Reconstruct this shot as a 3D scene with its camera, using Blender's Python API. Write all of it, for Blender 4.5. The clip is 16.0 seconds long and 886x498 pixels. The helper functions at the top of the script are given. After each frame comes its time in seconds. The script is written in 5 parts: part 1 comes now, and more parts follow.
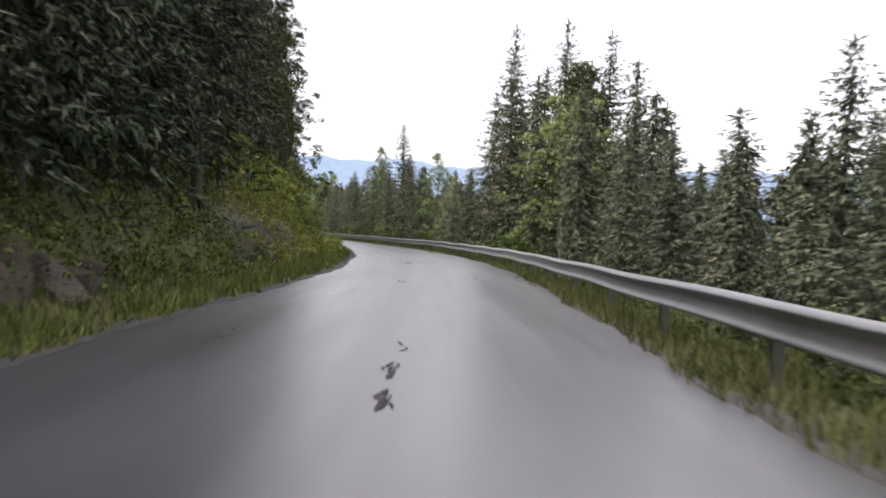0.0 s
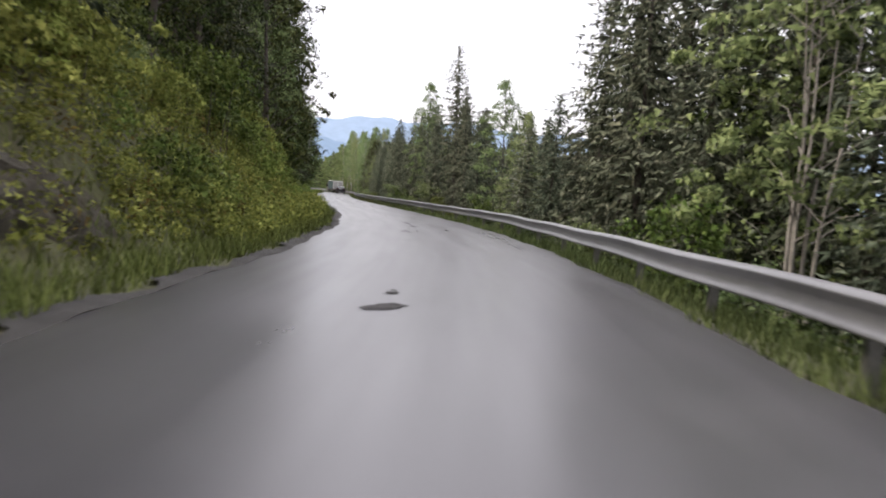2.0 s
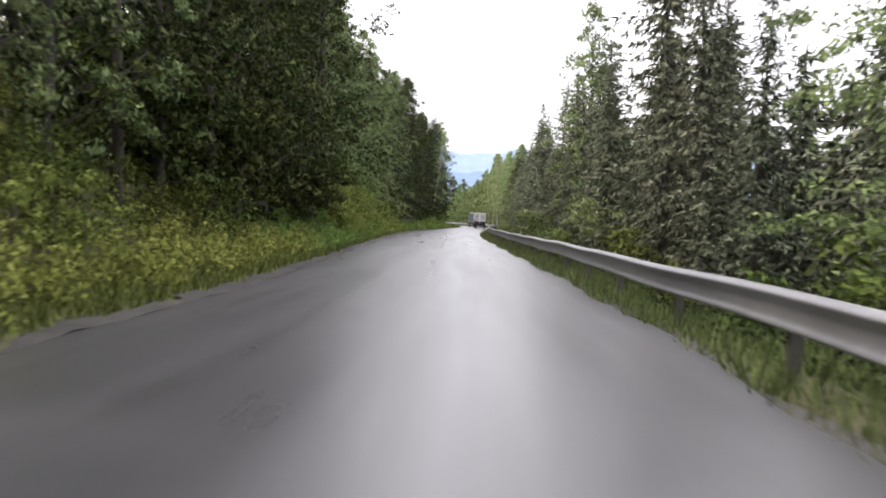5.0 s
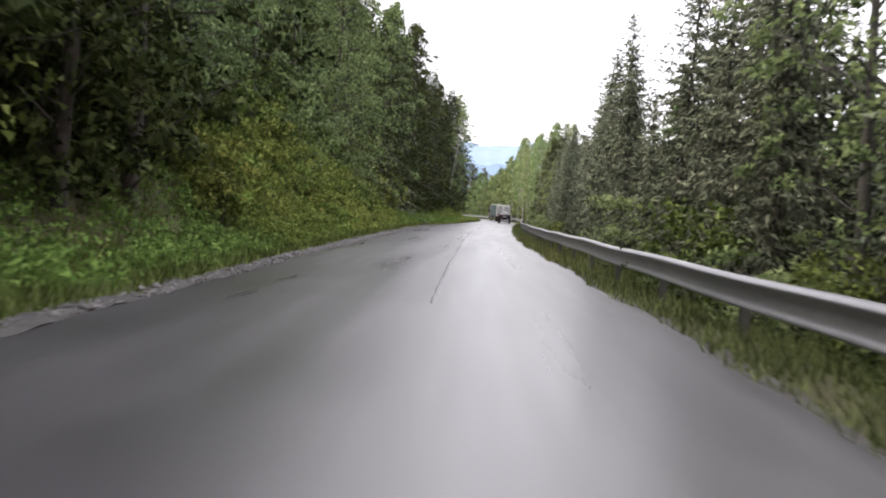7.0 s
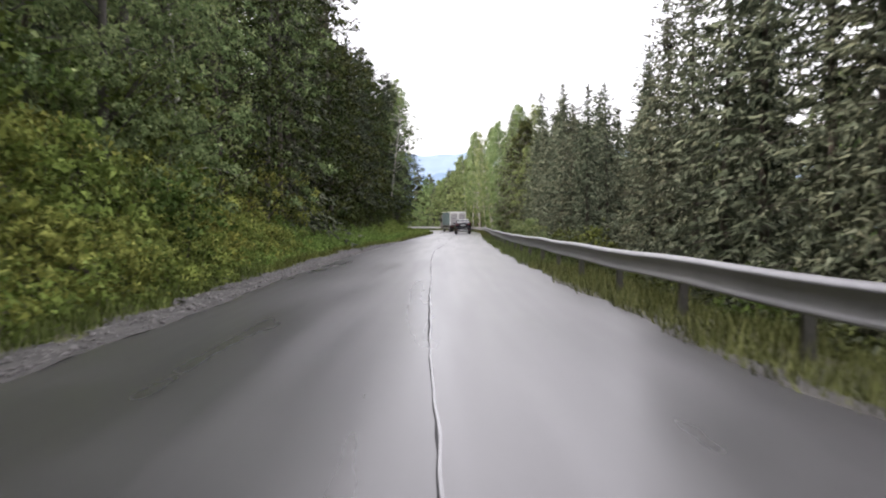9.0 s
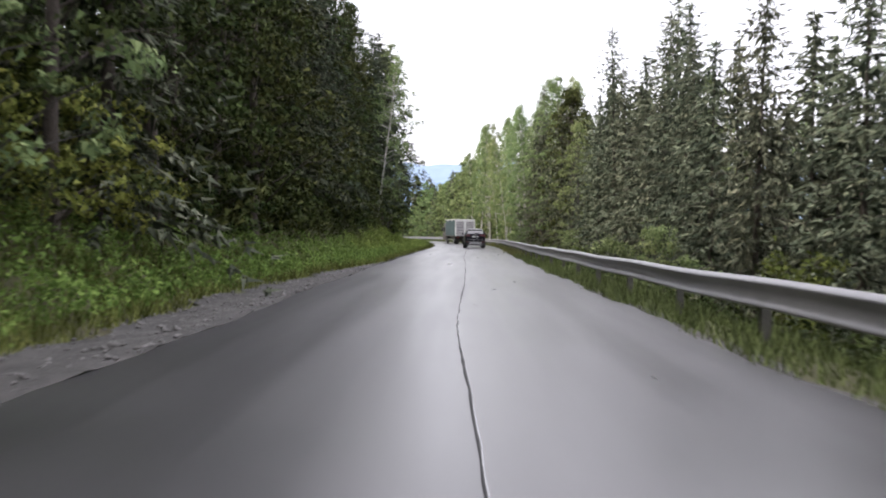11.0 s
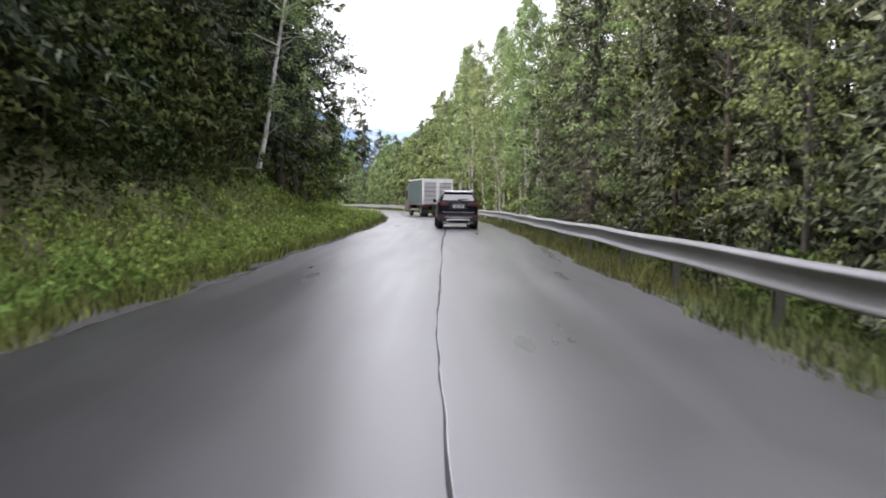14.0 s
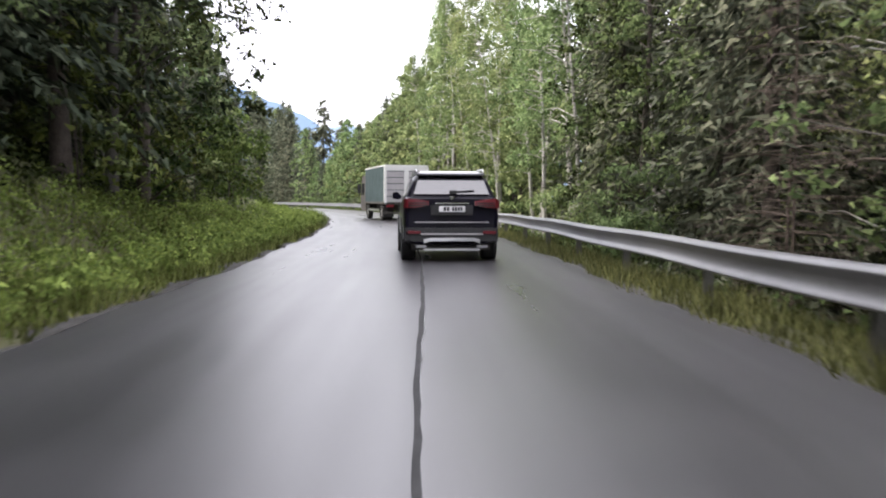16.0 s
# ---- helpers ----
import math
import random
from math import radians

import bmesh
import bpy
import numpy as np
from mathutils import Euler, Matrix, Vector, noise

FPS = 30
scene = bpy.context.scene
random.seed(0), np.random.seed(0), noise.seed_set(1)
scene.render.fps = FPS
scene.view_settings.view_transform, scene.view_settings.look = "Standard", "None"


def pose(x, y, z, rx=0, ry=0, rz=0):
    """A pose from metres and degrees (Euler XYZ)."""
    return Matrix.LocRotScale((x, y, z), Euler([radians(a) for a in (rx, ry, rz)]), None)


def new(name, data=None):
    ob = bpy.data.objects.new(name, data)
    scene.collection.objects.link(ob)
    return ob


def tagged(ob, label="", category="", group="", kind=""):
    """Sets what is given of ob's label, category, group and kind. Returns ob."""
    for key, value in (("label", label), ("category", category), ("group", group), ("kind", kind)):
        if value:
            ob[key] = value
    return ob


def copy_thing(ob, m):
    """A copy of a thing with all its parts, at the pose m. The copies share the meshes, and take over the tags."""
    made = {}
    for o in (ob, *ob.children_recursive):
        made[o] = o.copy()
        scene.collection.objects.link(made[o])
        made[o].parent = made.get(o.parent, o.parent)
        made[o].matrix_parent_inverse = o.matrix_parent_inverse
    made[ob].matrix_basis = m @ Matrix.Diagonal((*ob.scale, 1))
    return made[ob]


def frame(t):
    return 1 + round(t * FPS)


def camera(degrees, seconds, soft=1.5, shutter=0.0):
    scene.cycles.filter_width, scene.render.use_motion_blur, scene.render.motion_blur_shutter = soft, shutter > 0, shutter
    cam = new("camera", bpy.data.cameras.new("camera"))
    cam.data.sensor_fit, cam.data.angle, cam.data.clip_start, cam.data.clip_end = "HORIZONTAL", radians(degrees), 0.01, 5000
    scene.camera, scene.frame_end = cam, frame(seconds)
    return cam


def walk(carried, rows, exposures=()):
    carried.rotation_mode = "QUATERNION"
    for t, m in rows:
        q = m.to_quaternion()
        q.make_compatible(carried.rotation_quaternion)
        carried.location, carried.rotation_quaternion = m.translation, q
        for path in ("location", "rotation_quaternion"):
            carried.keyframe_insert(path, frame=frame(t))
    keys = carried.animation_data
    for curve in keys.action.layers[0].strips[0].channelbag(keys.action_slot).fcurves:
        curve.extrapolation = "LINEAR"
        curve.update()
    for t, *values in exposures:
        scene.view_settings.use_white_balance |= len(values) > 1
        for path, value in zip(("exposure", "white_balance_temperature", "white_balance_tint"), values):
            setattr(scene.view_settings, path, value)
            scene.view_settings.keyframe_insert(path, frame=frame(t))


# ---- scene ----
# ---- camera and its drive ----
cam = camera(57.0, 16.0, soft=2.0, shutter=0.25)
# seconds, x, y, z, yaw, pitch, roll
PATH = [
    (0.0, -0.139, 0.002, 1.250, -1.187, -0.982, -2.512),
    (0.5, -0.113, 5.943, 1.250, 0.734, -0.596, -1.473),
    (1.0, 0.120, 12.320, 1.250, 2.148, -2.329, -4.797),
    (1.5, 0.343, 18.737, 1.250, 2.001, -3.756, -3.753),
    (2.0, 0.202, 25.217, 1.250, 3.253, -3.638, -4.662),
    (2.5, 0.423, 31.704, 1.250, 6.618, -3.094, -4.286),
    (3.0, 0.140, 38.406, 1.250, 8.354, -3.000, -3.162),
    (3.5, -0.353, 45.017, 1.250, 8.679, -2.875, -1.294),
    (4.0, -0.903, 51.430, 1.250, 11.594, -2.332, -2.876),
    (6.5, -7.564, 83.033, 1.250, 16.824, -1.969, -1.612),
    (7.0, -9.166, 89.287, 1.250, 15.752, -2.641, -3.764),
    (7.5, -11.052, 95.590, 1.250, 14.667, -1.039, -1.070),
    (8.0, -12.638, 101.998, 1.250, 14.651, -0.660, -0.609),
    (8.5, -14.294, 108.284, 1.250, 12.645, 0.237, -1.216),
    (9.0, -15.767, 114.491, 1.250, 11.986, -1.733, 0.760),
    (11.5, -22.927, 145.668, 1.250, 11.543, -0.961, -1.014),
    (12.0, -23.972, 152.026, 1.250, 10.127, -1.984, -0.171),
    (12.5, -25.104, 158.124, 1.250, 10.263, -2.958, 0.424),
    (13.0, -26.305, 164.228, 1.250, 11.551, -4.060, -1.251),
    (13.5, -27.400, 170.169, 1.250, 10.575, -3.211, -1.212),
    (14.0, -28.481, 175.949, 1.250, 9.873, -3.248, -0.924),
    (14.5, -29.450, 181.750, 1.250, 10.140, -3.771, -0.314),
    (15.0, -30.352, 187.338, 1.250, 9.854, -3.654, 0.279),
    (15.5, -31.332, 192.628, 1.250, 8.793, -3.957, 0.163),
    (16.0, -32.356, 198.136, 1.250, 7.855, -3.437, -0.188),
]
EXPOSURES = [(0.0, 0.15), (3.0, 0.20), (4.0, 0.36), (6.5, 0.62), (7.5, 0.54), (8.5, 0.50), (9.2, 0.50), (11.5, 0.44), (13.0, 0.56), (14.5, 0.68), (16.0, 0.75)]

walk(cam, [(t, pose(x, y, z, 90 + p, r, w)) for t, x, y, z, w, p, r in PATH], [(t, e, 6560 if t < 10 else 6360, 13) for t, e in EXPOSURES])

# ---- sky and sun ----
SUN_EL, SUN_AZ = radians(46), radians(262)
SKY_LOW, SKY_HIGH = 1.05, 2.45      # the cloud sheet at the horizon and overhead
world = bpy.data.worlds.new("overcast_sky")
scene.world = world
world.use_nodes = True
wt = world.node_tree
wt.nodes.clear()
sky = wt.nodes.new("ShaderNodeTexSky")
sky.sky_type = "NISHITA"
sky.sun_disc = False
sky.sun_elevation, sky.sun_rotation = SUN_EL, SUN_AZ
sky.dust_density, sky.air_density = 4.0, 1.0
bg_sky = wt.nodes.new("ShaderNodeBackground")
bg_sky.inputs["Strength"].default_value = 0.05
wt.links.new(sky.outputs[0], bg_sky.inputs[0])
# the cloud sheet: soft, slightly uneven white
tc = wt.nodes.new("ShaderNodeTexCoord")
cloud = wt.nodes.new("ShaderNodeTexNoise")
cloud.inputs["Scale"].default_value, cloud.inputs["Detail"].default_value = 2.2, 5.0
wt.links.new(tc.outputs["Generated"], cloud.inputs["Vector"])
cr = wt.nodes.new("ShaderNodeValToRGB")
cr.color_ramp.elements[0].position, cr.color_ramp.elements[0].color = 0.3, (0.92, 0.90, 0.94, 1)
cr.color_ramp.elements[1].position, cr.color_ramp.elements[1].color = 0.7, (1.0, 0.97, 1.0, 1)
wt.links.new(cloud.outputs["Fac"], cr.inputs[0])
bg_cloud = wt.nodes.new("ShaderNodeBackground")
wt.links.new(cr.outputs[0], bg_cloud.inputs[0])
split = wt.nodes.new("ShaderNodeSeparateXYZ")
wt.links.new(tc.outputs["Generated"], split.inputs[0])
rise = wt.nodes.new("ShaderNodeMapRange")
rise.inputs["From Min"].default_value, rise.inputs["From Max"].default_value = 0.0, 1.0
rise.inputs["To Min"].default_value, rise.inputs["To Max"].default_value = SKY_LOW, SKY_HIGH
wt.links.new(split.outputs["Z"], rise.inputs["Value"])
wt.links.new(rise.outputs[0], bg_cloud.inputs["Strength"])
add = wt.nodes.new("ShaderNodeAddShader")
wt.links.new(bg_sky.outputs[0], add.inputs[0])
wt.links.new(bg_cloud.outputs[0], add.inputs[1])
wout = wt.nodes.new("ShaderNodeOutputWorld")
wt.links.new(add.outputs[0], wout.inputs[0])

sun = new("sun", bpy.data.lights.new("sun", "SUN"))
sun.data.energy, sun.data.angle, sun.data.color = 4.3, radians(14), (1.0, 0.93, 0.80)
sun.rotation_euler = Euler((math.pi / 2 - SUN_EL, 0, math.pi - SUN_AZ))


# ---- materials ----
def nodes_of(name):
    m = bpy.data.materials.new(name)
    m.use_nodes = True
    t = m.node_tree
    return m, t, t.nodes["Principled BSDF"]


def noise_node(t, scale, detail=5.0, vec=None, rough=0.6):
    n = t.nodes.new("ShaderNodeTexNoise")
    n.inputs["Scale"].default_value, n.inputs["Detail"].default_value, n.inputs["Roughness"].default_value = scale, detail, rough
    if vec is not None:
        t.links.new(vec, n.inputs["Vector"])
    return n


def ramp_node(t, fac, stops):
    r = t.nodes.new("ShaderNodeValToRGB")
    e = r.color_ramp.elements
    while len(e) < len(stops):
        e.new(0.5)
    for el, (p, c) in zip(e, stops):
        el.position, el.color = p, (*c, 1)
    t.links.new(fac, r.inputs[0])
    return r


def bump_node(t, height, strength, distance, b):
    n = t.nodes.new("ShaderNodeBump")
    n.inputs["Strength"].default_value, n.inputs["Distance"].default_value = strength, distance
    t.links.new(height, n.inputs["Height"])
    t.links.new(n.outputs[0], b.inputs["Normal"])
    return n


def surface(name, c1, c2, scale=8.0, rough=0.7, metal=0.0, bump=0.3, dist=0.01, fine=60.0, rough2=None):
    """A worn surface: two scales of colour, fine relief, and roughness that varies."""
    m, t, b = nodes_of(name)
    vec = t.nodes.new("ShaderNodeTexCoord").outputs["Object"]
    big, small = noise_node(t, scale, 4, vec), noise_node(t, fine, 4, vec)
    mixer = t.nodes.new("ShaderNodeMath")
    mixer.operation = "MULTIPLY_ADD"
    mixer.inputs[1].default_value = 0.45
    t.links.new(small.outputs["Fac"], mixer.inputs[0])
    half = t.nodes.new("ShaderNodeMath")
    half.operation = "MULTIPLY"
    half.inputs[1].default_value = 0.55
    t.links.new(big.outputs["Fac"], half.inputs[0])
    t.links.new(half.outputs[0], mixer.inputs[2])
    r = ramp_node(t, mixer.outputs[0], [(0.3, c1), (0.7, c2)])
    t.links.new(r.outputs[0], b.inputs["Base Color"])
    b.inputs["Roughness"].default_value, b.inputs["Metallic"].default_value = rough, metal
    if rough2 is not None:
        rr = t.nodes.new("ShaderNodeMapRange")
        rr.inputs["From Min"].default_value, rr.inputs["From Max"].default_value = 0.3, 0.7
        rr.inputs["To Min"].default_value, rr.inputs["To Max"].default_value = rough, rough2
        t.links.new(big.outputs["Fac"], rr.inputs["Value"])
        t.links.new(rr.outputs[0], b.inputs["Roughness"])
    if bump:
        bump_node(t, small.outputs["Fac"], bump, dist, b)
    return m


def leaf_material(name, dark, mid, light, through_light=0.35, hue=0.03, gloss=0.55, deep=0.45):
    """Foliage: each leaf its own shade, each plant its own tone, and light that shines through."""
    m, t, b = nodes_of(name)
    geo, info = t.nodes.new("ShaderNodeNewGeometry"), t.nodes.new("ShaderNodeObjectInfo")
    # deep lowers the darkest leaves' colour to stand in for deep shadow
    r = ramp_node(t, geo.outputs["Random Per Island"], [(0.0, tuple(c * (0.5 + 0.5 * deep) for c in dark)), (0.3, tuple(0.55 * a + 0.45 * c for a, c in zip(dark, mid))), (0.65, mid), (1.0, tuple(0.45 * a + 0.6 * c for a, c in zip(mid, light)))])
    hsv = t.nodes.new("ShaderNodeHueSaturation")
    mr = t.nodes.new("ShaderNodeMapRange")
    mr.inputs["To Min"].default_value, mr.inputs["To Max"].default_value = 0.5 - hue, 0.5 + hue
    t.links.new(info.outputs["Random"], mr.inputs["Value"])
    t.links.new(mr.outputs[0], hsv.inputs["Hue"])
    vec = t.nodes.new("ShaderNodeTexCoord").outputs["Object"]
    # Random clump tone; its low end darkens foliage in place of deeper shade.
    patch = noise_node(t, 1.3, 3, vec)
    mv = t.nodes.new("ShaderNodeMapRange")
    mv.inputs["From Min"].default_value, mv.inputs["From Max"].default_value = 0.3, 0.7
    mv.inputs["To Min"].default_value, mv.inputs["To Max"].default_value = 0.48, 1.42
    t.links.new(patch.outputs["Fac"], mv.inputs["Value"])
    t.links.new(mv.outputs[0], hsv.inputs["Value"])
    t.links.new(r.outputs[0], hsv.inputs["Color"])
    t.links.new(hsv.outputs[0], b.inputs["Base Color"])
    b.inputs["Roughness"].default_value = gloss
    b.inputs["Specular IOR Level"].default_value = 0.02
    tr = t.nodes.new("ShaderNodeBsdfTranslucent")
    t.links.new(hsv.outputs[0], tr.inputs["Color"])
    mix = t.nodes.new("ShaderNodeMixShader")
    mix.inputs[0].default_value = through_light
    t.links.new(b.outputs[0], mix.inputs[1])
    t.links.new(tr.outputs[0], mix.inputs[2])
    t.links.new(mix.outputs[0], t.nodes["Material Output"].inputs["Surface"])
    return m


def asphalt_material(name, dark, mid, light, smooth, coarse):
    m, t, b = nodes_of(name)
    geo = t.nodes.new("ShaderNodeUVMap")
    vec = geo.outputs["UV"]
    flat = t.nodes.new("ShaderNodeMapping")
    flat.inputs["Scale"].default_value = (1.0, 0.06, 1.0)      # streaks along the lane
    t.links.new(vec, flat.inputs["Vector"])
    grain, patch, streak = noise_node(t, 55, 3, vec), noise_node(t, 0.55, 4, vec), noise_node(t, 1.1, 2.5, flat.outputs[0])
    both = t.nodes.new("ShaderNodeMath")
    both.operation = "MULTIPLY_ADD"
    both.inputs[1].default_value = 0.35
    t.links.new(grain.outputs["Fac"], both.inputs[0])
    half = t.nodes.new("ShaderNodeMath")
    half.operation = "MULTIPLY"
    half.inputs[1].default_value = 0.65
    t.links.new(patch.outputs["Fac"], half.inputs[0])
    t.links.new(half.outputs[0], both.inputs[2])
    r = ramp_node(t, both.outputs[0], [(0.25, dark), (0.55, mid), (0.8, light)])
    t.links.new(r.outputs[0], b.inputs["Base Color"])
    rr = t.nodes.new("ShaderNodeMapRange")
    rr.inputs["From Min"].default_value, rr.inputs["From Max"].default_value = 0.3, 0.7
    rr.inputs["To Min"].default_value, rr.inputs["To Max"].default_value = smooth, coarse
    wet = t.nodes.new("ShaderNodeMix")
    wet.inputs["Factor"].default_value = 0.18
    t.links.new(streak.outputs["Fac"], wet.inputs[2])
    t.links.new(patch.outputs["Fac"], wet.inputs[3])
    t.links.new(wet.outputs[0], rr.inputs["Value"])
    t.links.new(rr.outputs[0], b.inputs["Roughness"])
    b.inputs["Specular IOR Level"].default_value = 0.8
    bump_node(t, grain.outputs["Fac"], 0.22, 0.004, b)
    return m


def ground_material():
    m, t, b = nodes_of("forest_floor")
    vec = t.nodes.new("ShaderNodeNewGeometry").outputs["Position"]
    big, small = noise_node(t, 0.22, 5, vec), noise_node(t, 5.0, 6, vec)
    r1 = ramp_node(t, small.outputs["Fac"], [(0.3, (0.030, 0.026, 0.014)), (0.5, (0.055, 0.060, 0.018)), (0.72, (0.085, 0.10, 0.028))])
    r2 = ramp_node(t, small.outputs["Fac"], [(0.3, (0.032, 0.026, 0.013)), (0.6, (0.065, 0.062, 0.022)), (0.75, (0.10, 0.105, 0.032))])
    mix = t.nodes.new("ShaderNodeMix")
    mix.data_type = "RGBA"
    sharp = ramp_node(t, big.outputs["Fac"], [(0.42, (0, 0, 0)), (0.62, (1, 1, 1))])
    t.links.new(sharp.outputs[0], mix.inputs["Factor"])
    t.links.new(r1.outputs[0], mix.inputs["A"])
    t.links.new(r2.outputs[0], mix.inputs["B"])
    t.links.new(mix.outputs["Result"], b.inputs["Base Color"])
    b.inputs["Roughness"].default_value = 0.9
    bump_node(t, small.outputs["Fac"], 0.8, 0.08, b)
    return m


def plain(name, colour, rough=0.5, metal=0.0, coat=0.0, gloss=0.5):
    m, t, b = nodes_of(name)
    vec = t.nodes.new("ShaderNodeTexCoord").outputs["Object"]
    dirt = noise_node(t, 6.0, 5, vec)
    r = ramp_node(t, dirt.outputs["Fac"], [(0.35, tuple(c * 0.86 for c in colour)), (0.7, colour)])
    t.links.new(r.outputs[0], b.inputs["Base Color"])
    b.inputs["Roughness"].default_value, b.inputs["Metallic"].default_value = rough, metal
    b.inputs["Coat Weight"].default_value = coat
    b.inputs["Specular IOR Level"].default_value = gloss
    return m


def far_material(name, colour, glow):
    """A hill some kilometres off: wooded slope, its haze put in as a blue glow."""
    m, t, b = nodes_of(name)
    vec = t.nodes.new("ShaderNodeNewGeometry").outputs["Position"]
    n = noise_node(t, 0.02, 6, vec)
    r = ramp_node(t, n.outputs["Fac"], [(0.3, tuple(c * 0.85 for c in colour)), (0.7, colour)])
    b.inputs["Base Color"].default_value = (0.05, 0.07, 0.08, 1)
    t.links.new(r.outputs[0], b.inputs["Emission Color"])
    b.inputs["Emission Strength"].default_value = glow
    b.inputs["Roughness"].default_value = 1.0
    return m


M_ASPHALT = asphalt_material("wet_asphalt", (0.032, 0.031, 0.034), (0.050, 0.048, 0.052), (0.068, 0.066, 0.070), 0.25, 0.395)
M_ASPHALT_NEW = asphalt_material("wet_dark_asphalt", (0.022, 0.022, 0.024), (0.034, 0.033, 0.036), (0.047, 0.046, 0.050), 0.25, 0.395)
M_GROUND = ground_material()
M_GRAVEL = surface("roadside_gravel", (0.026, 0.025, 0.024), (0.078, 0.074, 0.071), 1.5, 0.95, 0, 1.0, 0.04, 18, 0.8)
M_STONE = surface("loose_stone", (0.05, 0.048, 0.046), (0.20, 0.19, 0.185), 4.0, 0.7, 0, 0.4, 0.01, 30)
M_TAR = surface("tar_seam", (0.006, 0.006, 0.007), (0.018, 0.018, 0.019), 4, 0.9, 0, 0.4, 0.01, 40, 0.75)
# Pale colour stands for the sky's glint in water along the seam.
M_LIP = surface("seam_lip", (0.10, 0.10, 0.104), (0.20, 0.20, 0.21), 4, 0.25, 0, 0.1, 0.004, 40)
M_PATCH = surface("broken_asphalt", (0.005, 0.0045, 0.004), (0.034, 0.028, 0.026), 5, 0.85, 0, 0.9, 0.03, 40, 0.65)
M_ZINC = surface("weathered_zinc", (0.115, 0.115, 0.122), (0.195, 0.195, 0.205), 1.2, 0.36, 0.35, 0.08, 0.003, 25)
M_POST = surface("post_steel", (0.05, 0.048, 0.044), (0.13, 0.125, 0.115), 5, 0.6, 0.3, 0.3, 0.006, 40)
M_BARK = surface("spruce_bark", (0.022, 0.018, 0.015), (0.085, 0.068, 0.056), 5, 0.9, 0, 1.0, 0.04, 24)
M_BIRCH = surface("birch_bark", (0.08, 0.07, 0.06), (0.62, 0.60, 0.57), 2.6, 0.75, 0, 0.6, 0.02, 9)
M_DEAD = surface("dead_wood", (0.045, 0.035, 0.030), (0.15, 0.115, 0.095), 5, 0.9, 0, 0.8, 0.02, 30)
M_STEM = surface("rowan_bark", (0.12, 0.11, 0.10), (0.34, 0.31, 0.28), 5, 0.9, 0, 0.8, 0.02, 30)
M_ASPENBARK = surface("aspen_bark", (0.022, 0.020, 0.017), (0.085, 0.078, 0.068), 4, 0.9, 0, 0.8, 0.02, 24)
M_EDGE_DIRT = surface("edge_dirt", (0.016, 0.015, 0.013), (0.046, 0.043, 0.038), 1.5, 0.95, 0, 0.9, 0.03, 24, 0.8)
M_LEDGE = surface("bank_earth", (0.010, 0.0085, 0.004), (0.060, 0.050, 0.029), 2.2, 0.9, 0, 1.0, 0.10, 11)
M_ROCK = surface("bank_rock", (0.020, 0.018, 0.012), (0.086, 0.074, 0.052), 1.6, 0.8, 0, 1.0, 0.08, 9)
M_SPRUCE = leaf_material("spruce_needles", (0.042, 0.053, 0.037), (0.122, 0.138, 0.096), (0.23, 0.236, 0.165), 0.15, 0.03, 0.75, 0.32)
# Darker copy of the spruce needles, with the shade put into the colour.
M_SHADESPRUCE = leaf_material("old_spruce_needles", (0.024, 0.032, 0.021), (0.072, 0.085, 0.056), (0.150, 0.157, 0.104), 0.12, 0.03, 0.75, 0.32)
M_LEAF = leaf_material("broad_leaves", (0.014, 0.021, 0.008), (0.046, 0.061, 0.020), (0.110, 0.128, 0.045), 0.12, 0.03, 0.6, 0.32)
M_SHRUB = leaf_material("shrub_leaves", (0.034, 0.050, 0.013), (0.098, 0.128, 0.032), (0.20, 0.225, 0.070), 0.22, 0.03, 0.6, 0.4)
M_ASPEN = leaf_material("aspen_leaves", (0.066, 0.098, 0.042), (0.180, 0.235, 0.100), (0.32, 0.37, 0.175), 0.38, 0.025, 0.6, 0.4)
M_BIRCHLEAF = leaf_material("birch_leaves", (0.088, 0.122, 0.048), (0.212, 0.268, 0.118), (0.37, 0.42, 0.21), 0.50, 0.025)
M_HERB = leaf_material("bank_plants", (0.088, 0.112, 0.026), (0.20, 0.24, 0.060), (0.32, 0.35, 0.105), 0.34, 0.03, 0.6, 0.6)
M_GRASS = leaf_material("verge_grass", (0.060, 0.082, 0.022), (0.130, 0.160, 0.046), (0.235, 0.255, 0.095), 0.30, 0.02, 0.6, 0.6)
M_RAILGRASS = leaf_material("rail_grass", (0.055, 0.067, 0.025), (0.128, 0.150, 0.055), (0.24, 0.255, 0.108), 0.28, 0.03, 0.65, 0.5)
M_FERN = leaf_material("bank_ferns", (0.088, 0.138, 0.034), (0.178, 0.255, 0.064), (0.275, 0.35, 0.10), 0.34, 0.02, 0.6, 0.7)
M_DRYFERN = leaf_material("dry_ferns", (0.055, 0.040, 0.014), (0.15, 0.105, 0.032), (0.25, 0.19, 0.06), 0.3, 0.02, 0.6, 0.7)
M_DIRT = surface("verge_dirt", (0.025, 0.023, 0.019), (0.070, 0.066, 0.058), 1.5, 0.8, 0, 0.9, 0.03, 26, 0.6)
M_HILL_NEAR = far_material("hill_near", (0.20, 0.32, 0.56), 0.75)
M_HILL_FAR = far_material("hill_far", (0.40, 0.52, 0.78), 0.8)


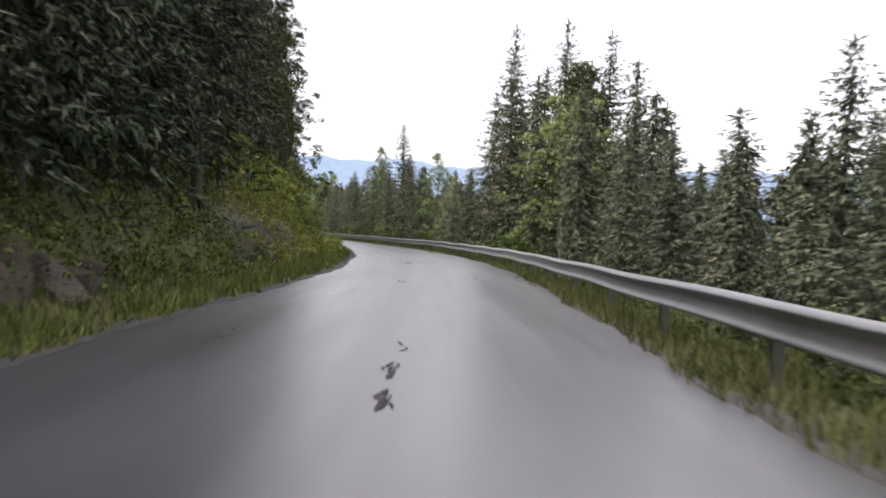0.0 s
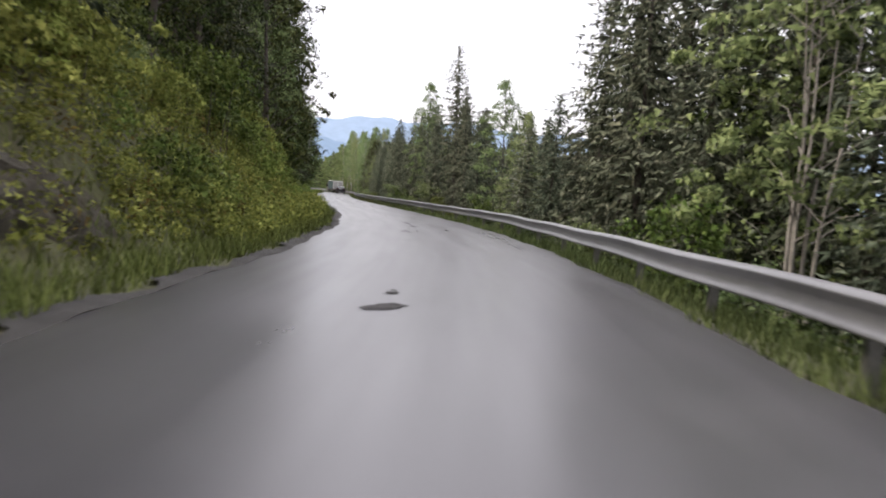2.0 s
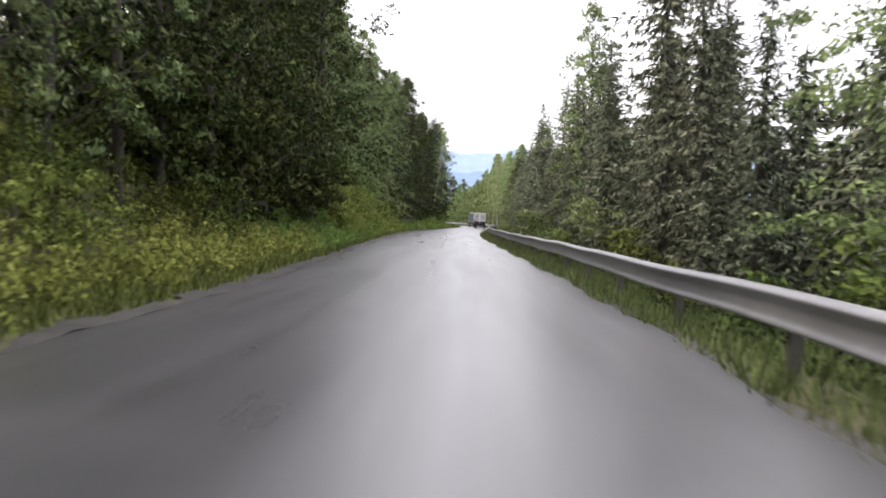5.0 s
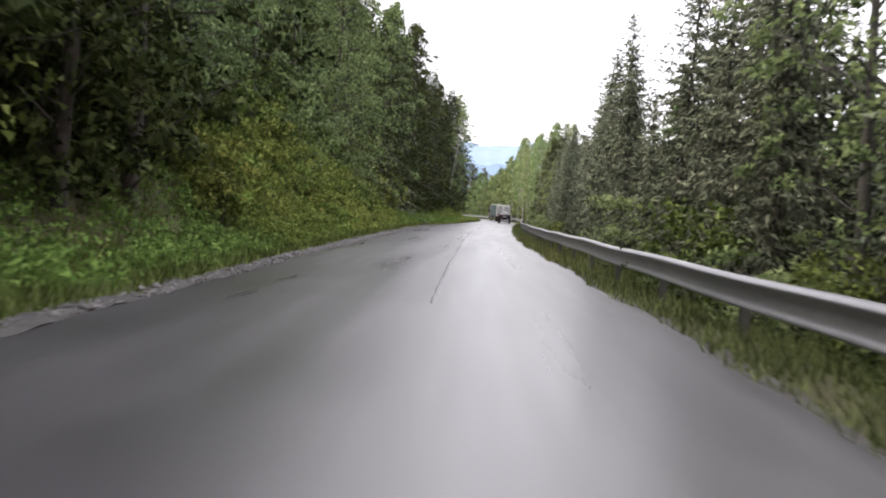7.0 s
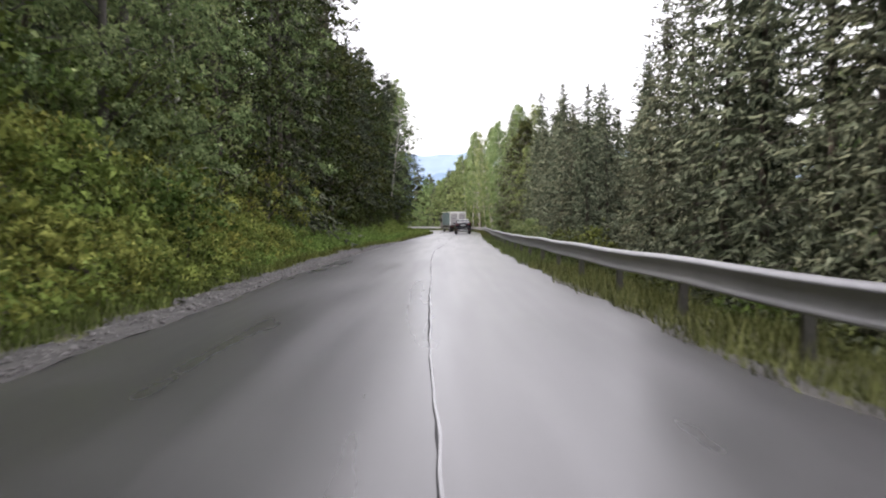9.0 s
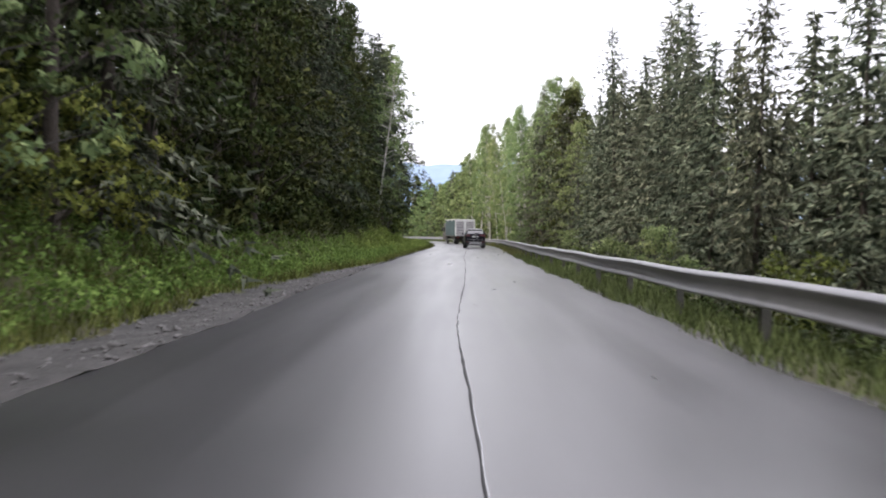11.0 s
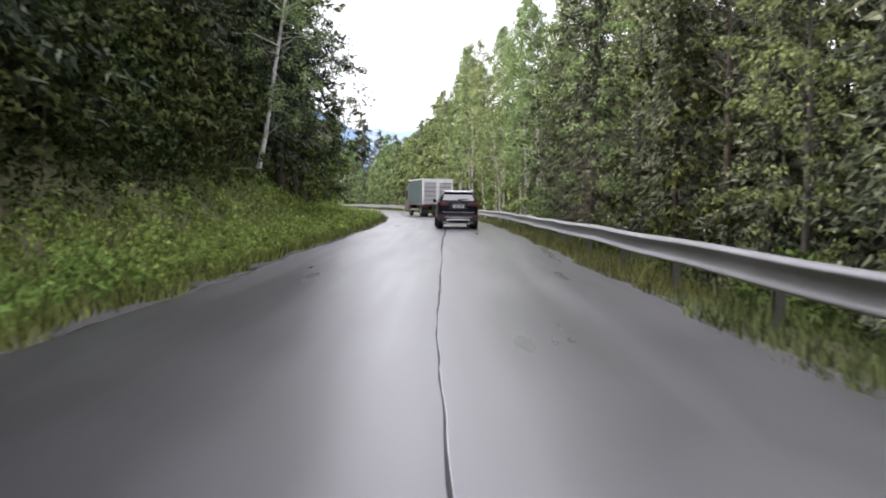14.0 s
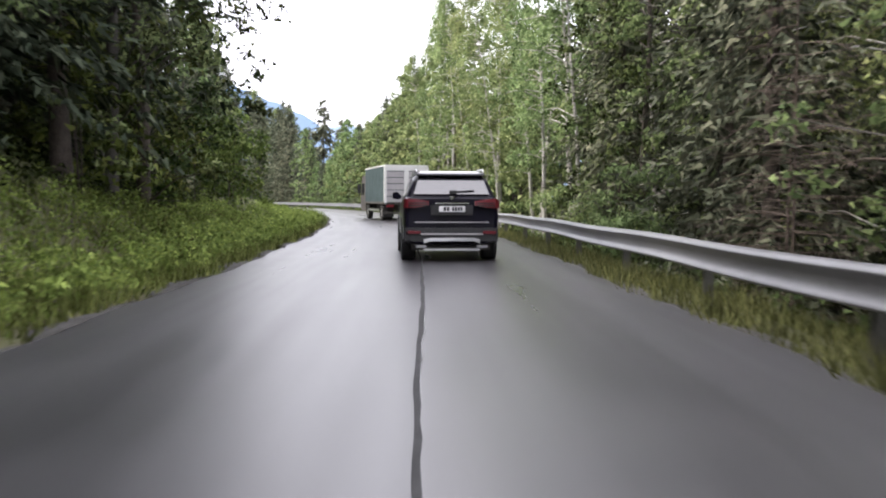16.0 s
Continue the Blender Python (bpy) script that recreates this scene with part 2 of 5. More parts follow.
# ---- the road's line: stations in metres and heading in degrees to the left ----
HEADING = [(-60, -0.2), (18, -1.0), (30, 1.5), (42, 4.7), (54, 8.7), (66, 11.8), (78, 13.4), (90, 14.3), (102, 14.2), (126, 13.0),
           (150, 11.3), (186, 9.7), (213, 9.7), (225, 11.2), (258, 17.2), (300, 25.5), (460, 45.0)]
ST = np.arange(-60.0, 421.0, 1.0)
HD = np.radians(np.interp(ST, *zip(*HEADING)))
HD = np.convolve(np.pad(HD, 6, mode="edge"), np.ones(13) / 13, mode="valid")
LX = np.concatenate([[0], np.cumsum(-np.sin(HD[:-1]))])
LY = np.concatenate([[0], np.cumsum(np.cos(HD[:-1]))])
LX, LY = LX - np.interp(0, ST, LX), LY - np.interp(0, ST, LY)


def on(s, d):
    """World x, y at station s, d metres to the right of the driven line."""
    h = np.interp(s, ST, HD)
    return np.interp(s, ST, LX) + d * np.cos(h), np.interp(s, ST, LY) + d * np.sin(h)


def heading(s):
    return math.degrees(np.interp(s, ST, HD))


def wob(x, y, f, seed=0):
    """Cheap smooth unevenness, about -1 to 1."""
    return (np.sin(x * f + 1.3 * seed) * np.cos(y * f * 1.13 + 2.1 * seed) + 0.5 * np.sin(x * f * 2.3 + y * f * 1.9 + seed) + 0.3 * np.sin(x * f * 4.7 - y * f * 3.9 + 3 * seed)) / 1.6


RAIL = 3.45


def rail_d(s):
    return np.interp(s, [-60, 12, 24, 36, 48, 60, 80, 100, 420], [3.09, 3.09, 3.17, 3.12, 3.24, 3.45, 3.32, RAIL, RAIL])


def right_edge(s):
    return np.interp(s, [-60, 9, 15, 25, 35, 60, 85, 112, 125, 165, 188, 205, 420], [2.3, 2.3, 2.45, 2.7, 2.82, 2.88, 2.75, 2.78, 2.62, 2.82, 2.72, 2.82, 2.82]) + 0.08 * np.sin(s * 0.7) + 0.05 * np.sin(s * 2.3)


def left_edge(s):
    return np.interp(s, [-60, 12, 24, 36, 60, 80, 105, 420], [-3.58, -3.62, -3.2, -3.32, -3.27, -3.23, -3.49, -3.49]) + 0.06 * np.sin(s * 0.5) + 0.04 * np.sin(s * 1.9)


def height(s, d):
    """Ground height: bank and wooded slope on the one side, falling ground behind the rail on the other."""
    s, d = np.broadcast_arrays(np.asarray(s, float), np.asarray(d, float))
    a = -d
    toe = np.interp(s, [-60, 60, 84, 125, 150, 420], [5.0, 5.0, 6.0, 5.4, 5.9, 5.9])
    crest = np.interp(s, [-60, 14, 24, 75, 95, 125, 150, 172, 190, 200, 208, 216, 224, 240, 420], [1.7, 1.9, 3.2, 3.4, 2.2, 3.0, 2.0, 2.0, 2.4, 3.0, 3.6, 3.0, 1.6, 1.2, 1.2])
    run = np.interp(s, [-60, 75, 95, 125, 150, 420], [3.4, 3.6, 4.6, 3.8, 3.8, 4.2])
    u = np.clip((a - toe) / run, 0, 1)
    left = crest * (u * u * (3 - 2 * u)) + np.clip(a - toe - run * 0.8, 0, 70) * 0.42 - 0.10 * np.clip((a - 3.6) / 0.9, 0, 1) * (1 - u)
    left = left + np.where(a > 4.6, wob(s, d, 0.55, 1) * 0.22 * np.clip((a - 4.6) / 2, 0, 1), 0)
    b = d - rail_d(s)
    right = -0.10 * np.clip((b + 0.7) / 0.9, 0, 1) - np.clip(b - 0.5, 0, 12) * 0.42 - np.clip(b - 12.5, 0, 80) * 0.22
    right = right + np.where(b > 0.4, wob(s, d, 0.5, 2) * 0.2 * np.clip(b - 0.4, 0, 1), 0)
    return np.where(d < -3.1, left, np.where(d > 1.8, right, 0.0)) - 0.03


def mesh_from(name, verts, faces, material, smooth=False, uvs=None, normals=None):
    """A mesh from arrays: faces is (n, 3) or (n, 4); normals, one a vertex, round the shading of leaf clumps."""
    verts, faces = np.asarray(verts, np.float32), np.asarray(faces, np.int32)
    me = bpy.data.meshes.new(name)
    n, k = faces.shape
    me.vertices.add(len(verts))
    me.vertices.foreach_set("co", verts.ravel())
    me.loops.add(n * k)
    me.loops.foreach_set("vertex_index", faces.ravel())
    me.polygons.add(n)
    me.polygons.foreach_set("loop_start", np.arange(0, n * k, k, dtype=np.int32))
    if smooth:
        me.polygons.foreach_set("use_smooth", np.ones(n, bool))
    if uvs is not None:
        layer = me.uv_layers.new(name="UVMap")
        layer.data.foreach_set("uv", np.asarray(uvs, np.float32)[faces.ravel()].ravel())
    me.materials.append(material)
    me.update(calc_edges=True)
    if normals is not None:
        me.polygons.foreach_set("use_smooth", np.ones(n, bool))
        me.normals_split_custom_set_from_vertices(np.asarray(normals, np.float32))
    return me


def strip(name, ss, lo, hi, z, material, n=8, crown=0.0):
    """A band along the road between the offsets lo(s) and hi(s), with its own stations as texture coordinates."""
    V, UV = [], []
    for s in ss:
        for d in np.linspace(lo(s), hi(s), n):
            x, y = on(s, d)
            V.append((x, y, z(s, d)))
            UV.append((d, s))
    F = [(i * n + j, i * n + j + 1, (i + 1) * n + j + 1, (i + 1) * n + j) for i in range(len(ss) - 1) for j in range(n - 1)]
    return mesh_from(name, V, F, material, True, UV)


# ---- ground: one sheet to the horizon ----
def build_ground():
    ds = np.array([-95, -80, -66, -54, -44, -36, -30, -26, -22, -19, -16.5, -14.5, -12.8, -11.4, -10.2, -9.2, -8.4, -7.7, -7.0, -6.4, -5.9, -5.4, -4.9, -4.4, -3.9, -3.4,
                   -1.5, 0.5, 1.9, 2.4, 2.9, 3.4, 3.9, 4.4, 5.0, 5.8, 6.8, 8, 9.5, 11.5, 14, 17, 21, 26, 33, 42, 54, 70, 90])
    ss = np.arange(-60, 421, 1.5)
    S, D = np.meshgrid(ss, ds, indexing="ij")
    X, Y = on(S, D)
    Z = height(S, D)
    V = list(map(tuple, np.stack([X, Y, Z], -1).reshape(-1, 3)))
    m, n = S.shape
    F = [(i * n + j, i * n + j + 1, (i + 1) * n + j + 1, (i + 1) * n + j) for i in range(m - 1) for j in range(n - 1)]
    # skirt: from the border out to the far plain
    loop = [j for j in range(n)] + [i * n + n - 1 for i in range(1, m)] + [(m - 1) * n + j for j in range(n - 2, -1, -1)] + [i * n for i in range(m - 2, 0, -1)]
    cx, cy = on(180, 0)
    rings = [loop]
    for grow, zz in ((350, -12), (900, -30), (2600, -34)):
        ring = []
        for k in loop:
            v = Vector((V[k][0] - cx, V[k][1] - cy))
            v = v.normalized() * (v.length + grow)
            ring.append(len(V))
            V.append((cx + v.x, cy + v.y, V[k][2] * (0.5 if grow == 350 else 0.1) + zz))
        rings.append(ring)
    for a, b in zip(rings, rings[1:]):
        for i in range(len(a)):
            k = (i + 1) % len(a)
            F.append((a[i], b[i], b[k], a[k]))
    g = new("ground", mesh_from("ground", V, F, M_GROUND, True))
    return tagged(g, "mossy forest floor rising as a bank and falling away below", "ground", kind="structure")


build_ground()
road_s = np.arange(-50, 411, 1.0)


def seam_d(s):
    """Offset of the long joint between the older and the newer asphalt."""
    s = np.asarray(s, float)
    return sum(np.interp(s + k, [101, 107, 111, 114, 117, 122, 127, 134, 150, 155, 156.5, 160, 163, 166, 170, 176, 178, 182, 185, 190, 196, 202, 204, 207, 211, 214, 217, 262],
                     [-0.18, -0.15, -0.11, -0.08, -0.05, -0.05, -0.08, -0.05, -0.24, -0.28, -0.18, -0.10, -0.06, -0.02, 0.0, 0.01, -0.01, -0.06, -0.16, -0.18, -0.16, -0.19, -0.19, -0.19, -0.11, -0.09, -0.06, -0.2]) for k in (-2.4, -1.2, 0.0, 1.2, 2.4)) / 5


road = new("road", strip("road", np.arange(-50, 101.5, 1.0), left_edge, right_edge, lambda s, d: 0.012, M_ASPHALT, 10))
tagged(road, "narrow worn asphalt road, wet and shining after rain", "road", kind="structure")
road = new("road", strip("road", np.arange(101, 410.5, 1.0), seam_d, right_edge, lambda s, d: 0.012, M_ASPHALT, 6))
tagged(road, "older worn grey asphalt lane, wet and shining", "road", kind="structure")
road = new("road", strip("road", np.arange(101, 410.5, 1.0), left_edge, seam_d, lambda s, d: 0.012, M_ASPHALT_NEW, 6))
tagged(road, "newer dark asphalt lane, wet after rain", "road", kind="structure")


def shoulder_w(s):
    return np.interp(s, [-60, 20, 30, 60, 92, 108, 122, 148, 158, 170, 177, 420], [0.25, 0.3, 0.4, 0.35, 0.5, 0.6, 1.0, 1.5, 1.75, 1.4, 0.22, 0.18])


def shoulder_band(s0, s1, material, label):
    ob = new("gravel_shoulder", strip("gravel_shoulder", np.arange(s0, s1 + 0.2, 0.4), lambda s: left_edge(s) - shoulder_w(s) + 0.2 * math.sin(s * 1.7) + 0.12 * math.sin(s * 4.1),
             lambda s: left_edge(s) + 0.02, lambda s, d: float(height(s, d)) + 0.04 + 0.02 * math.sin(s * 3.3 + d * 5) + 0.012 * math.sin(s * 7.9 - d * 11), material, 6))
    tagged(ob, label, "shoulder", kind="structure")


shoulder_band(-50, 96, M_EDGE_DIRT, "dark dirt edge between asphalt and bank grass")
shoulder_band(96, 176, M_GRAVEL, "grey gravel shoulder beside the asphalt, below the bank")
shoulder_band(176, 410, M_EDGE_DIRT, "dark dirt edge between asphalt and bank grass")
verge = new("gravel_verge", strip("gravel_verge", road_s, lambda s: right_edge(s) - 0.02,
            lambda s: right_edge(s) + 0.28 + 0.12 * math.sin(s * 1.3) + 0.08 * math.sin(s * 3.7), lambda s, d: float(height(s, d)) + 0.03, M_DIRT, 4))
tagged(verge, "narrow strip of dirt between asphalt and rail grass", "shoulder", kind="structure")


# ---- distant hills ----
def hill(name, label, radius, az0, az1, prof, material):
    """A ridge across the valley: prof gives its height by direction (degrees to the left of straight ahead)."""
    V, F = [], []
    az = np.linspace(az0, az1, 160)
    rows = 7
    for k in range(rows):
        u = k / (rows - 1)
        for a in az:
            top = prof(a)
            r = radius + 500 * u
            z = -40 + (top + 40) * u ** 0.8
            V.append((-r * math.sin(radians(a)), 100 + r * math.cos(radians(a)), z + (8 * math.sin(a * 5.1 + k) if 0 < k < rows - 1 else 0)))
    n = len(az)
    for k in range(rows - 1):
        F += [(k * n + j, k * n + j + 1, (k + 1) * n + j + 1, (k + 1) * n + j) for j in range(n - 1)]
    ob = new(name, mesh_from(name, V, F, material, True))
    return tagged(ob, label, "hill", kind="structure")


hill("backdrop_far", "pale blue wooded mountain across the valley, haze painted as a glow", 3200, -30, 60,
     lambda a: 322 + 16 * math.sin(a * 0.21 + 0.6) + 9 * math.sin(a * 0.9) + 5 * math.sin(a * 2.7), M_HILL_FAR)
hill("backdrop_near", "blue-grey wooded ridge below the mountain, haze painted as a glow", 2300, -30, 60,
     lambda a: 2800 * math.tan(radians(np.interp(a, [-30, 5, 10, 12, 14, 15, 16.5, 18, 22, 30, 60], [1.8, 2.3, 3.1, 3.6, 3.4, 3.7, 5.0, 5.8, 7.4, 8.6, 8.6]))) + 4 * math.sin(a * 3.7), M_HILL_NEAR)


# ---- plants ----
def part(name, data, parent, label=""):
    """Links a mesh as one object under a thing or a part."""
    ob = new(name, data)
    ob.parent = parent
    return tagged(ob, label)


def tube(points, radii, sides=7):
    """Vertices and quads of a tapered tube through points."""
    V, F = [], []
    pts = [Vector(p) for p in points]
    for i, (p, r) in enumerate(zip(pts, radii)):
        t = (pts[min(i + 1, len(pts) - 1)] - pts[max(i - 1, 0)]).normalized()
        u = t.orthogonal().normalized() if abs(t.z) < 0.9 else Vector((1, 0, 0))
        u = (u - t * u.dot(t)).normalized()
        w = t.cross(u)
        for k in range(sides):
            a = 2 * math.pi * k / sides
            V.append(tuple(p + (u * math.cos(a) + w * math.sin(a)) * r))
    for i in range(len(pts) - 1):
        for k in range(sides):
            k2 = (k + 1) % sides
            F.append((i * sides + k, i * sides + k2, (i + 1) * sides + k2, (i + 1) * sides + k))
    return V, F


def gather(pieces):
    """Joins pieces of vertices, faces and, where they have them, normals."""
    V, F, N, n = [], [], [], 0
    for v, f, *more in pieces:
        V.append(np.asarray(v, float).reshape(-1, 3))
        F.append(np.asarray(f, int) + n)
        N += more
        n += len(v)
    return (np.concatenate(V), np.concatenate(F), np.concatenate(N)) if N else (np.concatenate(V), np.concatenate(F))


def unit(v):
    return v / (np.linalg.norm(v, axis=-1, keepdims=True) + 1e-9)


def facing(A, B, C, want):
    """Triangles wound so that they face the wanted way, with that way as their normals."""
    flip = (np.cross(B - A, C - A) * want).sum(1) < 0
    A, B = np.where(flip[:, None], B, A), np.where(flip[:, None], A, B)
    V = np.stack([A, B, C], 1).reshape(-1, 3)
    return V, np.arange(len(V)).reshape(-1, 3), np.repeat(want, 3, 0)


def spikes(base, way, length, width, rng, out=None):
    """Needle sprays: a pointed triangle each, from base along way; out is the way that the bough's surface faces."""
    side = unit(np.cross(way, rng.normal(size=way.shape)))
    want = unit((np.array([0.0, 0.0, 1.0]) if out is None else out) + 0.3 * rng.normal(size=way.shape))
    return facing(base - side * width[:, None] / 2, base + side * width[:, None] / 2, base + way * length[:, None], want)


def leaves(centre, size, rng, up=0.4, out=None):
    """Leaves: a pointed blade each, lying roughly along the surface of its clump."""
    n = len(centre)
    lie = np.array([0, 0, up]) if out is None else out * 0.9 + np.array([0, 0, up])
    normal = unit(rng.normal(size=(n, 3)) * 0.75 + lie)
    a = unit(np.cross(normal, rng.normal(size=(n, 3))) + np.array([0, 0, -0.25]))
    b = unit(np.cross(normal, a))
    s = size[:, None]
    want = unit(0.5 * normal + lie)
    return facing(centre - a * s * 0.7 - b * s * 0.6, centre - a * s * 0.7 + b * s * 0.6, centre + a * s * 1.3, want)


def spruce_kind(seed, H, R, low, gap=0.34, per=6, step=0.16, long=0.34, core=70, dead=0, needles=None):
    """Trunk and crown meshes of one spruce: whorls of drooping boughs hung with pointed sprays."""
    rng = np.random.default_rng(seed)
    lean = rng.normal(size=2) * 0.012 * H
    zs = np.linspace(-0.6, H, 6)
    spine = [(lean[0] * (z / H) ** 2, lean[1] * (z / H) ** 2, z) for z in zs]
    wood = [tube(spine, [0.012 * H * max(0.03, 1 - z / H) + (0.05 if i == 0 else 0) for i, z in enumerate(zs)], 6)]
    for k in range(dead):
        # dead lower boughs, bare and drooping
        zz, az, L = rng.uniform(0.8, low), rng.uniform(0, 2 * math.pi), rng.uniform(0.5, 1.7)
        o = np.array([math.cos(az), math.sin(az), 0])
        p0 = np.array([0, 0, zz])
        wood.append(tube([p0, p0 + o * L * 0.6 + np.array([0, 0, -0.05]), p0 + o * L + np.array([0, 0, -0.45 * L])], [0.016, 0.010, 0.003], 3))
    tri = []
    up = np.array([0, 0, 1.0])
    z = low
    while z < H - 0.15:
        f = (H - z) / (H - low)
        reach = R * f ** 0.78 * (1 + 0.10 * math.sin(z * 2.1 + seed))
        turn = rng.uniform(0, 6.28)
        whorl = per if f > 0.12 else 4
        for k in range(whorl):
            az = turn + 6.283 * (k + rng.uniform(-0.3, 0.3)) / whorl
            L = reach * rng.uniform(0.66, 1.15) + 0.12
            out = np.array([math.cos(az), math.sin(az), 0])
            rise = 0.40 * (1 - f) ** 1.5 - 0.16 * f + rng.normal() * 0.10
            sag = 0.24 * f + 0.08 * rng.random()
            n = max(4, int(L / step))
            u = np.sort(np.clip(np.linspace(0.12, 1, n) + rng.normal(size=n) * 0.6 / n, 0.05, 1))
            base = np.array([lean[0] * (z / H) ** 2, lean[1] * (z / H) ** 2, z + gap * rng.uniform(-0.45, 0.45)])
            P = base + out * (L * u)[:, None] + up * (L * (rise * u - sag * u ** 2 + 0.22 * sag * u ** 4))[:, None]
            if L > 0.9 and k < 1:
                wood.append(tube([base, P[n // 2], P[-1]], [0.022, 0.014, 0.004], 3))
            side = np.array([-out[1], out[0], 0])
            for sg in (-1, 1):
                ln = long * (1.2 - 0.6 * u) * rng.uniform(0.55, 1.3, n) * min(1, 0.5 + L * 0.4)
                way = unit(out * 0.6 + side * sg * rng.uniform(0.35, 1.0, n)[:, None] + np.array([0, 0, -0.50]) + rng.normal(size=(n, 3)) * 0.24)
                tri.append(spikes(P + rng.normal(size=P.shape) * 0.04, way, ln * 0.92, ln * 0.28, rng, up * 0.85 + out * 0.45 + side * sg * 0.25))
            hang = unit(out * 0.35 + np.array([0, 0, -0.85]) + rng.normal(size=(n, 3)) * 0.25)
            tri.append(spikes(P, hang, ln * rng.uniform(0.6, 1.15, n), ln * 0.28, rng, out * 0.9 - up * 0.12))
            tip = unit(out + np.array([0, 0, 0.08]) + rng.normal(size=(1, 3)) * 0.1)
            tri.append(spikes(P[-1:], tip, np.array([long * 0.9]), np.array([0.09]), rng, (up * 0.7 + out)[None]))
        z += gap * rng.uniform(0.75, 1.25) * (0.55 + 0.45 * f)
    # the dense inner boughs round the trunk
    n = int(core * H * 1.35)
    zc = low + (H - low) * rng.random(n) ** 1.3 * 0.92
    fc = (H - zc) / (H - low)
    rc = R * fc ** 0.8 * rng.uniform(0.05, 0.6, n)
    ac = rng.uniform(0, 2 * math.pi, n)
    oc = np.stack([np.cos(ac), np.sin(ac), np.zeros(n)], 1)
    lc = (0.26 + 0.14 * fc) * rng.uniform(0.7, 1.2, n) * min(1.6, long / 0.44)
    tri.append(spikes(oc * rc[:, None] + np.stack([0 * zc, 0 * zc, zc], 1), unit(oc + np.array([0, 0, -0.45]) + rng.normal(size=(n, 3)) * 0.3), lc, lc * 0.27, rng, oc + up * 0.1))
    top = np.array([[lean[0], lean[1], H - 0.25]] * 5)
    tri.append(spikes(top, unit(rng.normal(size=(5, 3)) * 0.15 + np.array([0, 0, 1])), np.full(5, 0.6), np.full(5, 0.07), rng))
    wv, wf = gather(wood)
    cv, cf, cn = gather(tri)
    return mesh_from("trunk", wv, wf, M_BARK, True), mesh_from("crown", cv, cf, needles or M_SPRUCE, normals=unit(cn))


def broad_kind(seed, H, R, low, clumps, per, size, bark, leafmat, stems=1, spread=0.75, droop=0.0, core=44, thick=1.0):
    """Trunk with limbs and a crown of flat, layered leaf clumps, uneven and with gaps."""
    rng = np.random.default_rng(seed)
    wood, cent, rad, away = [], [], [], []
    for st in range(stems):
        off = rng.normal(size=2) * (0.25 if stems > 1 else 0.05)
        bend = rng.normal(size=2) * 0.04 * H + off * (H * 0.18 if stems > 1 else 0)
        zs = np.linspace(-0.5, H * 0.97, 7)

        def spine(z, off=off, bend=bend):
            q = max(0, z / H)
            return np.array([off[0] + bend[0] * q ** 1.4 + 0.05 * math.sin(z * 1.3 + seed), off[1] + bend[1] * q ** 1.4, z])

        wood.append(tube([spine(z) for z in zs], [(thick * 0.0105 * H / stems ** 0.4) * max(0.06, 1 - z / H) for z in zs], 6))
        for i in range(clumps // stems):
            q = rng.random() ** 0.85
            z = low + (H - low) * q
            prof = math.sin(math.pi * min(1, 0.16 + 0.84 * q) ** 0.8) ** spread
            L = R * prof * rng.uniform(0.35, 1.08) + 0.1
            az = rng.uniform(0, 2 * math.pi)
            base = spine(max(0.3, z - L * rng.uniform(0.35, 0.8)))
            end = spine(z) + np.array([math.cos(az) * L, math.sin(az) * L, -droop * L])
            if i % (3 if H > 5 else 7) == 0 or (q > 0.72 and H > 5):
                mid = (base + end) / 2 + np.array([0, 0, 0.12 * L])
                wood.append(tube([base, mid, end] if H > 5 else [base, end], [0.004 * H * 0.6, 0.0022 * H * 0.6, 0.006] if H > 5 else [0.0024 * H, 0.006], 3))
            cent.append(end)
            rad.append(rng.uniform(0.30, 0.78) * (0.5 + 0.1 * R))
            away.append((math.cos(az), math.sin(az), 0.25 + 0.6 * q * q))
    cent, rad, away = np.array(cent), np.array(rad), np.array(away)
    P = np.repeat(cent, per, 0)
    W = unit(rng.normal(size=P.shape))
    Q = W * (rng.random((len(P), 1)) ** 0.4) * np.repeat(rad, per)[:, None] * np.array([1, 1, 0.58 + droop])
    # clumps sag outwards like sprays of twigs
    Q[:, 2] -= 0.30 * (Q[:, :2] * np.repeat(away[:, :2], per, 0)).sum(1)
    if droop:
        Q[:, 2] -= np.abs(rng.normal(size=len(Q))) * 0.35 * droop
    outer = leaves(P + Q, size * rng.uniform(0.7, 1.3, len(P)), rng, 0.25, unit(W + 0.55 * np.repeat(away, per, 0)))
    # the shaded inside of the crown: larger sprays nearer the stem
    n = int(1.5 * core * H)
    pick_c = rng.integers(0, len(cent), n)
    inner = cent[pick_c] * np.stack([rng.uniform(0.1, 0.85, n)] * 2 + [rng.uniform(0.9, 1.0, n)], 1) + rng.normal(size=(n, 3)) * 0.25
    cv, cf, cn = gather([outer, leaves(inner, size * rng.uniform(1.0, 1.5, n), rng, 0.2, away[pick_c])])
    wv, wf = gather(wood)
    return mesh_from("trunk", wv, wf, bark, True), mesh_from("crown", cv, cf, leafmat, normals=unit(cn))


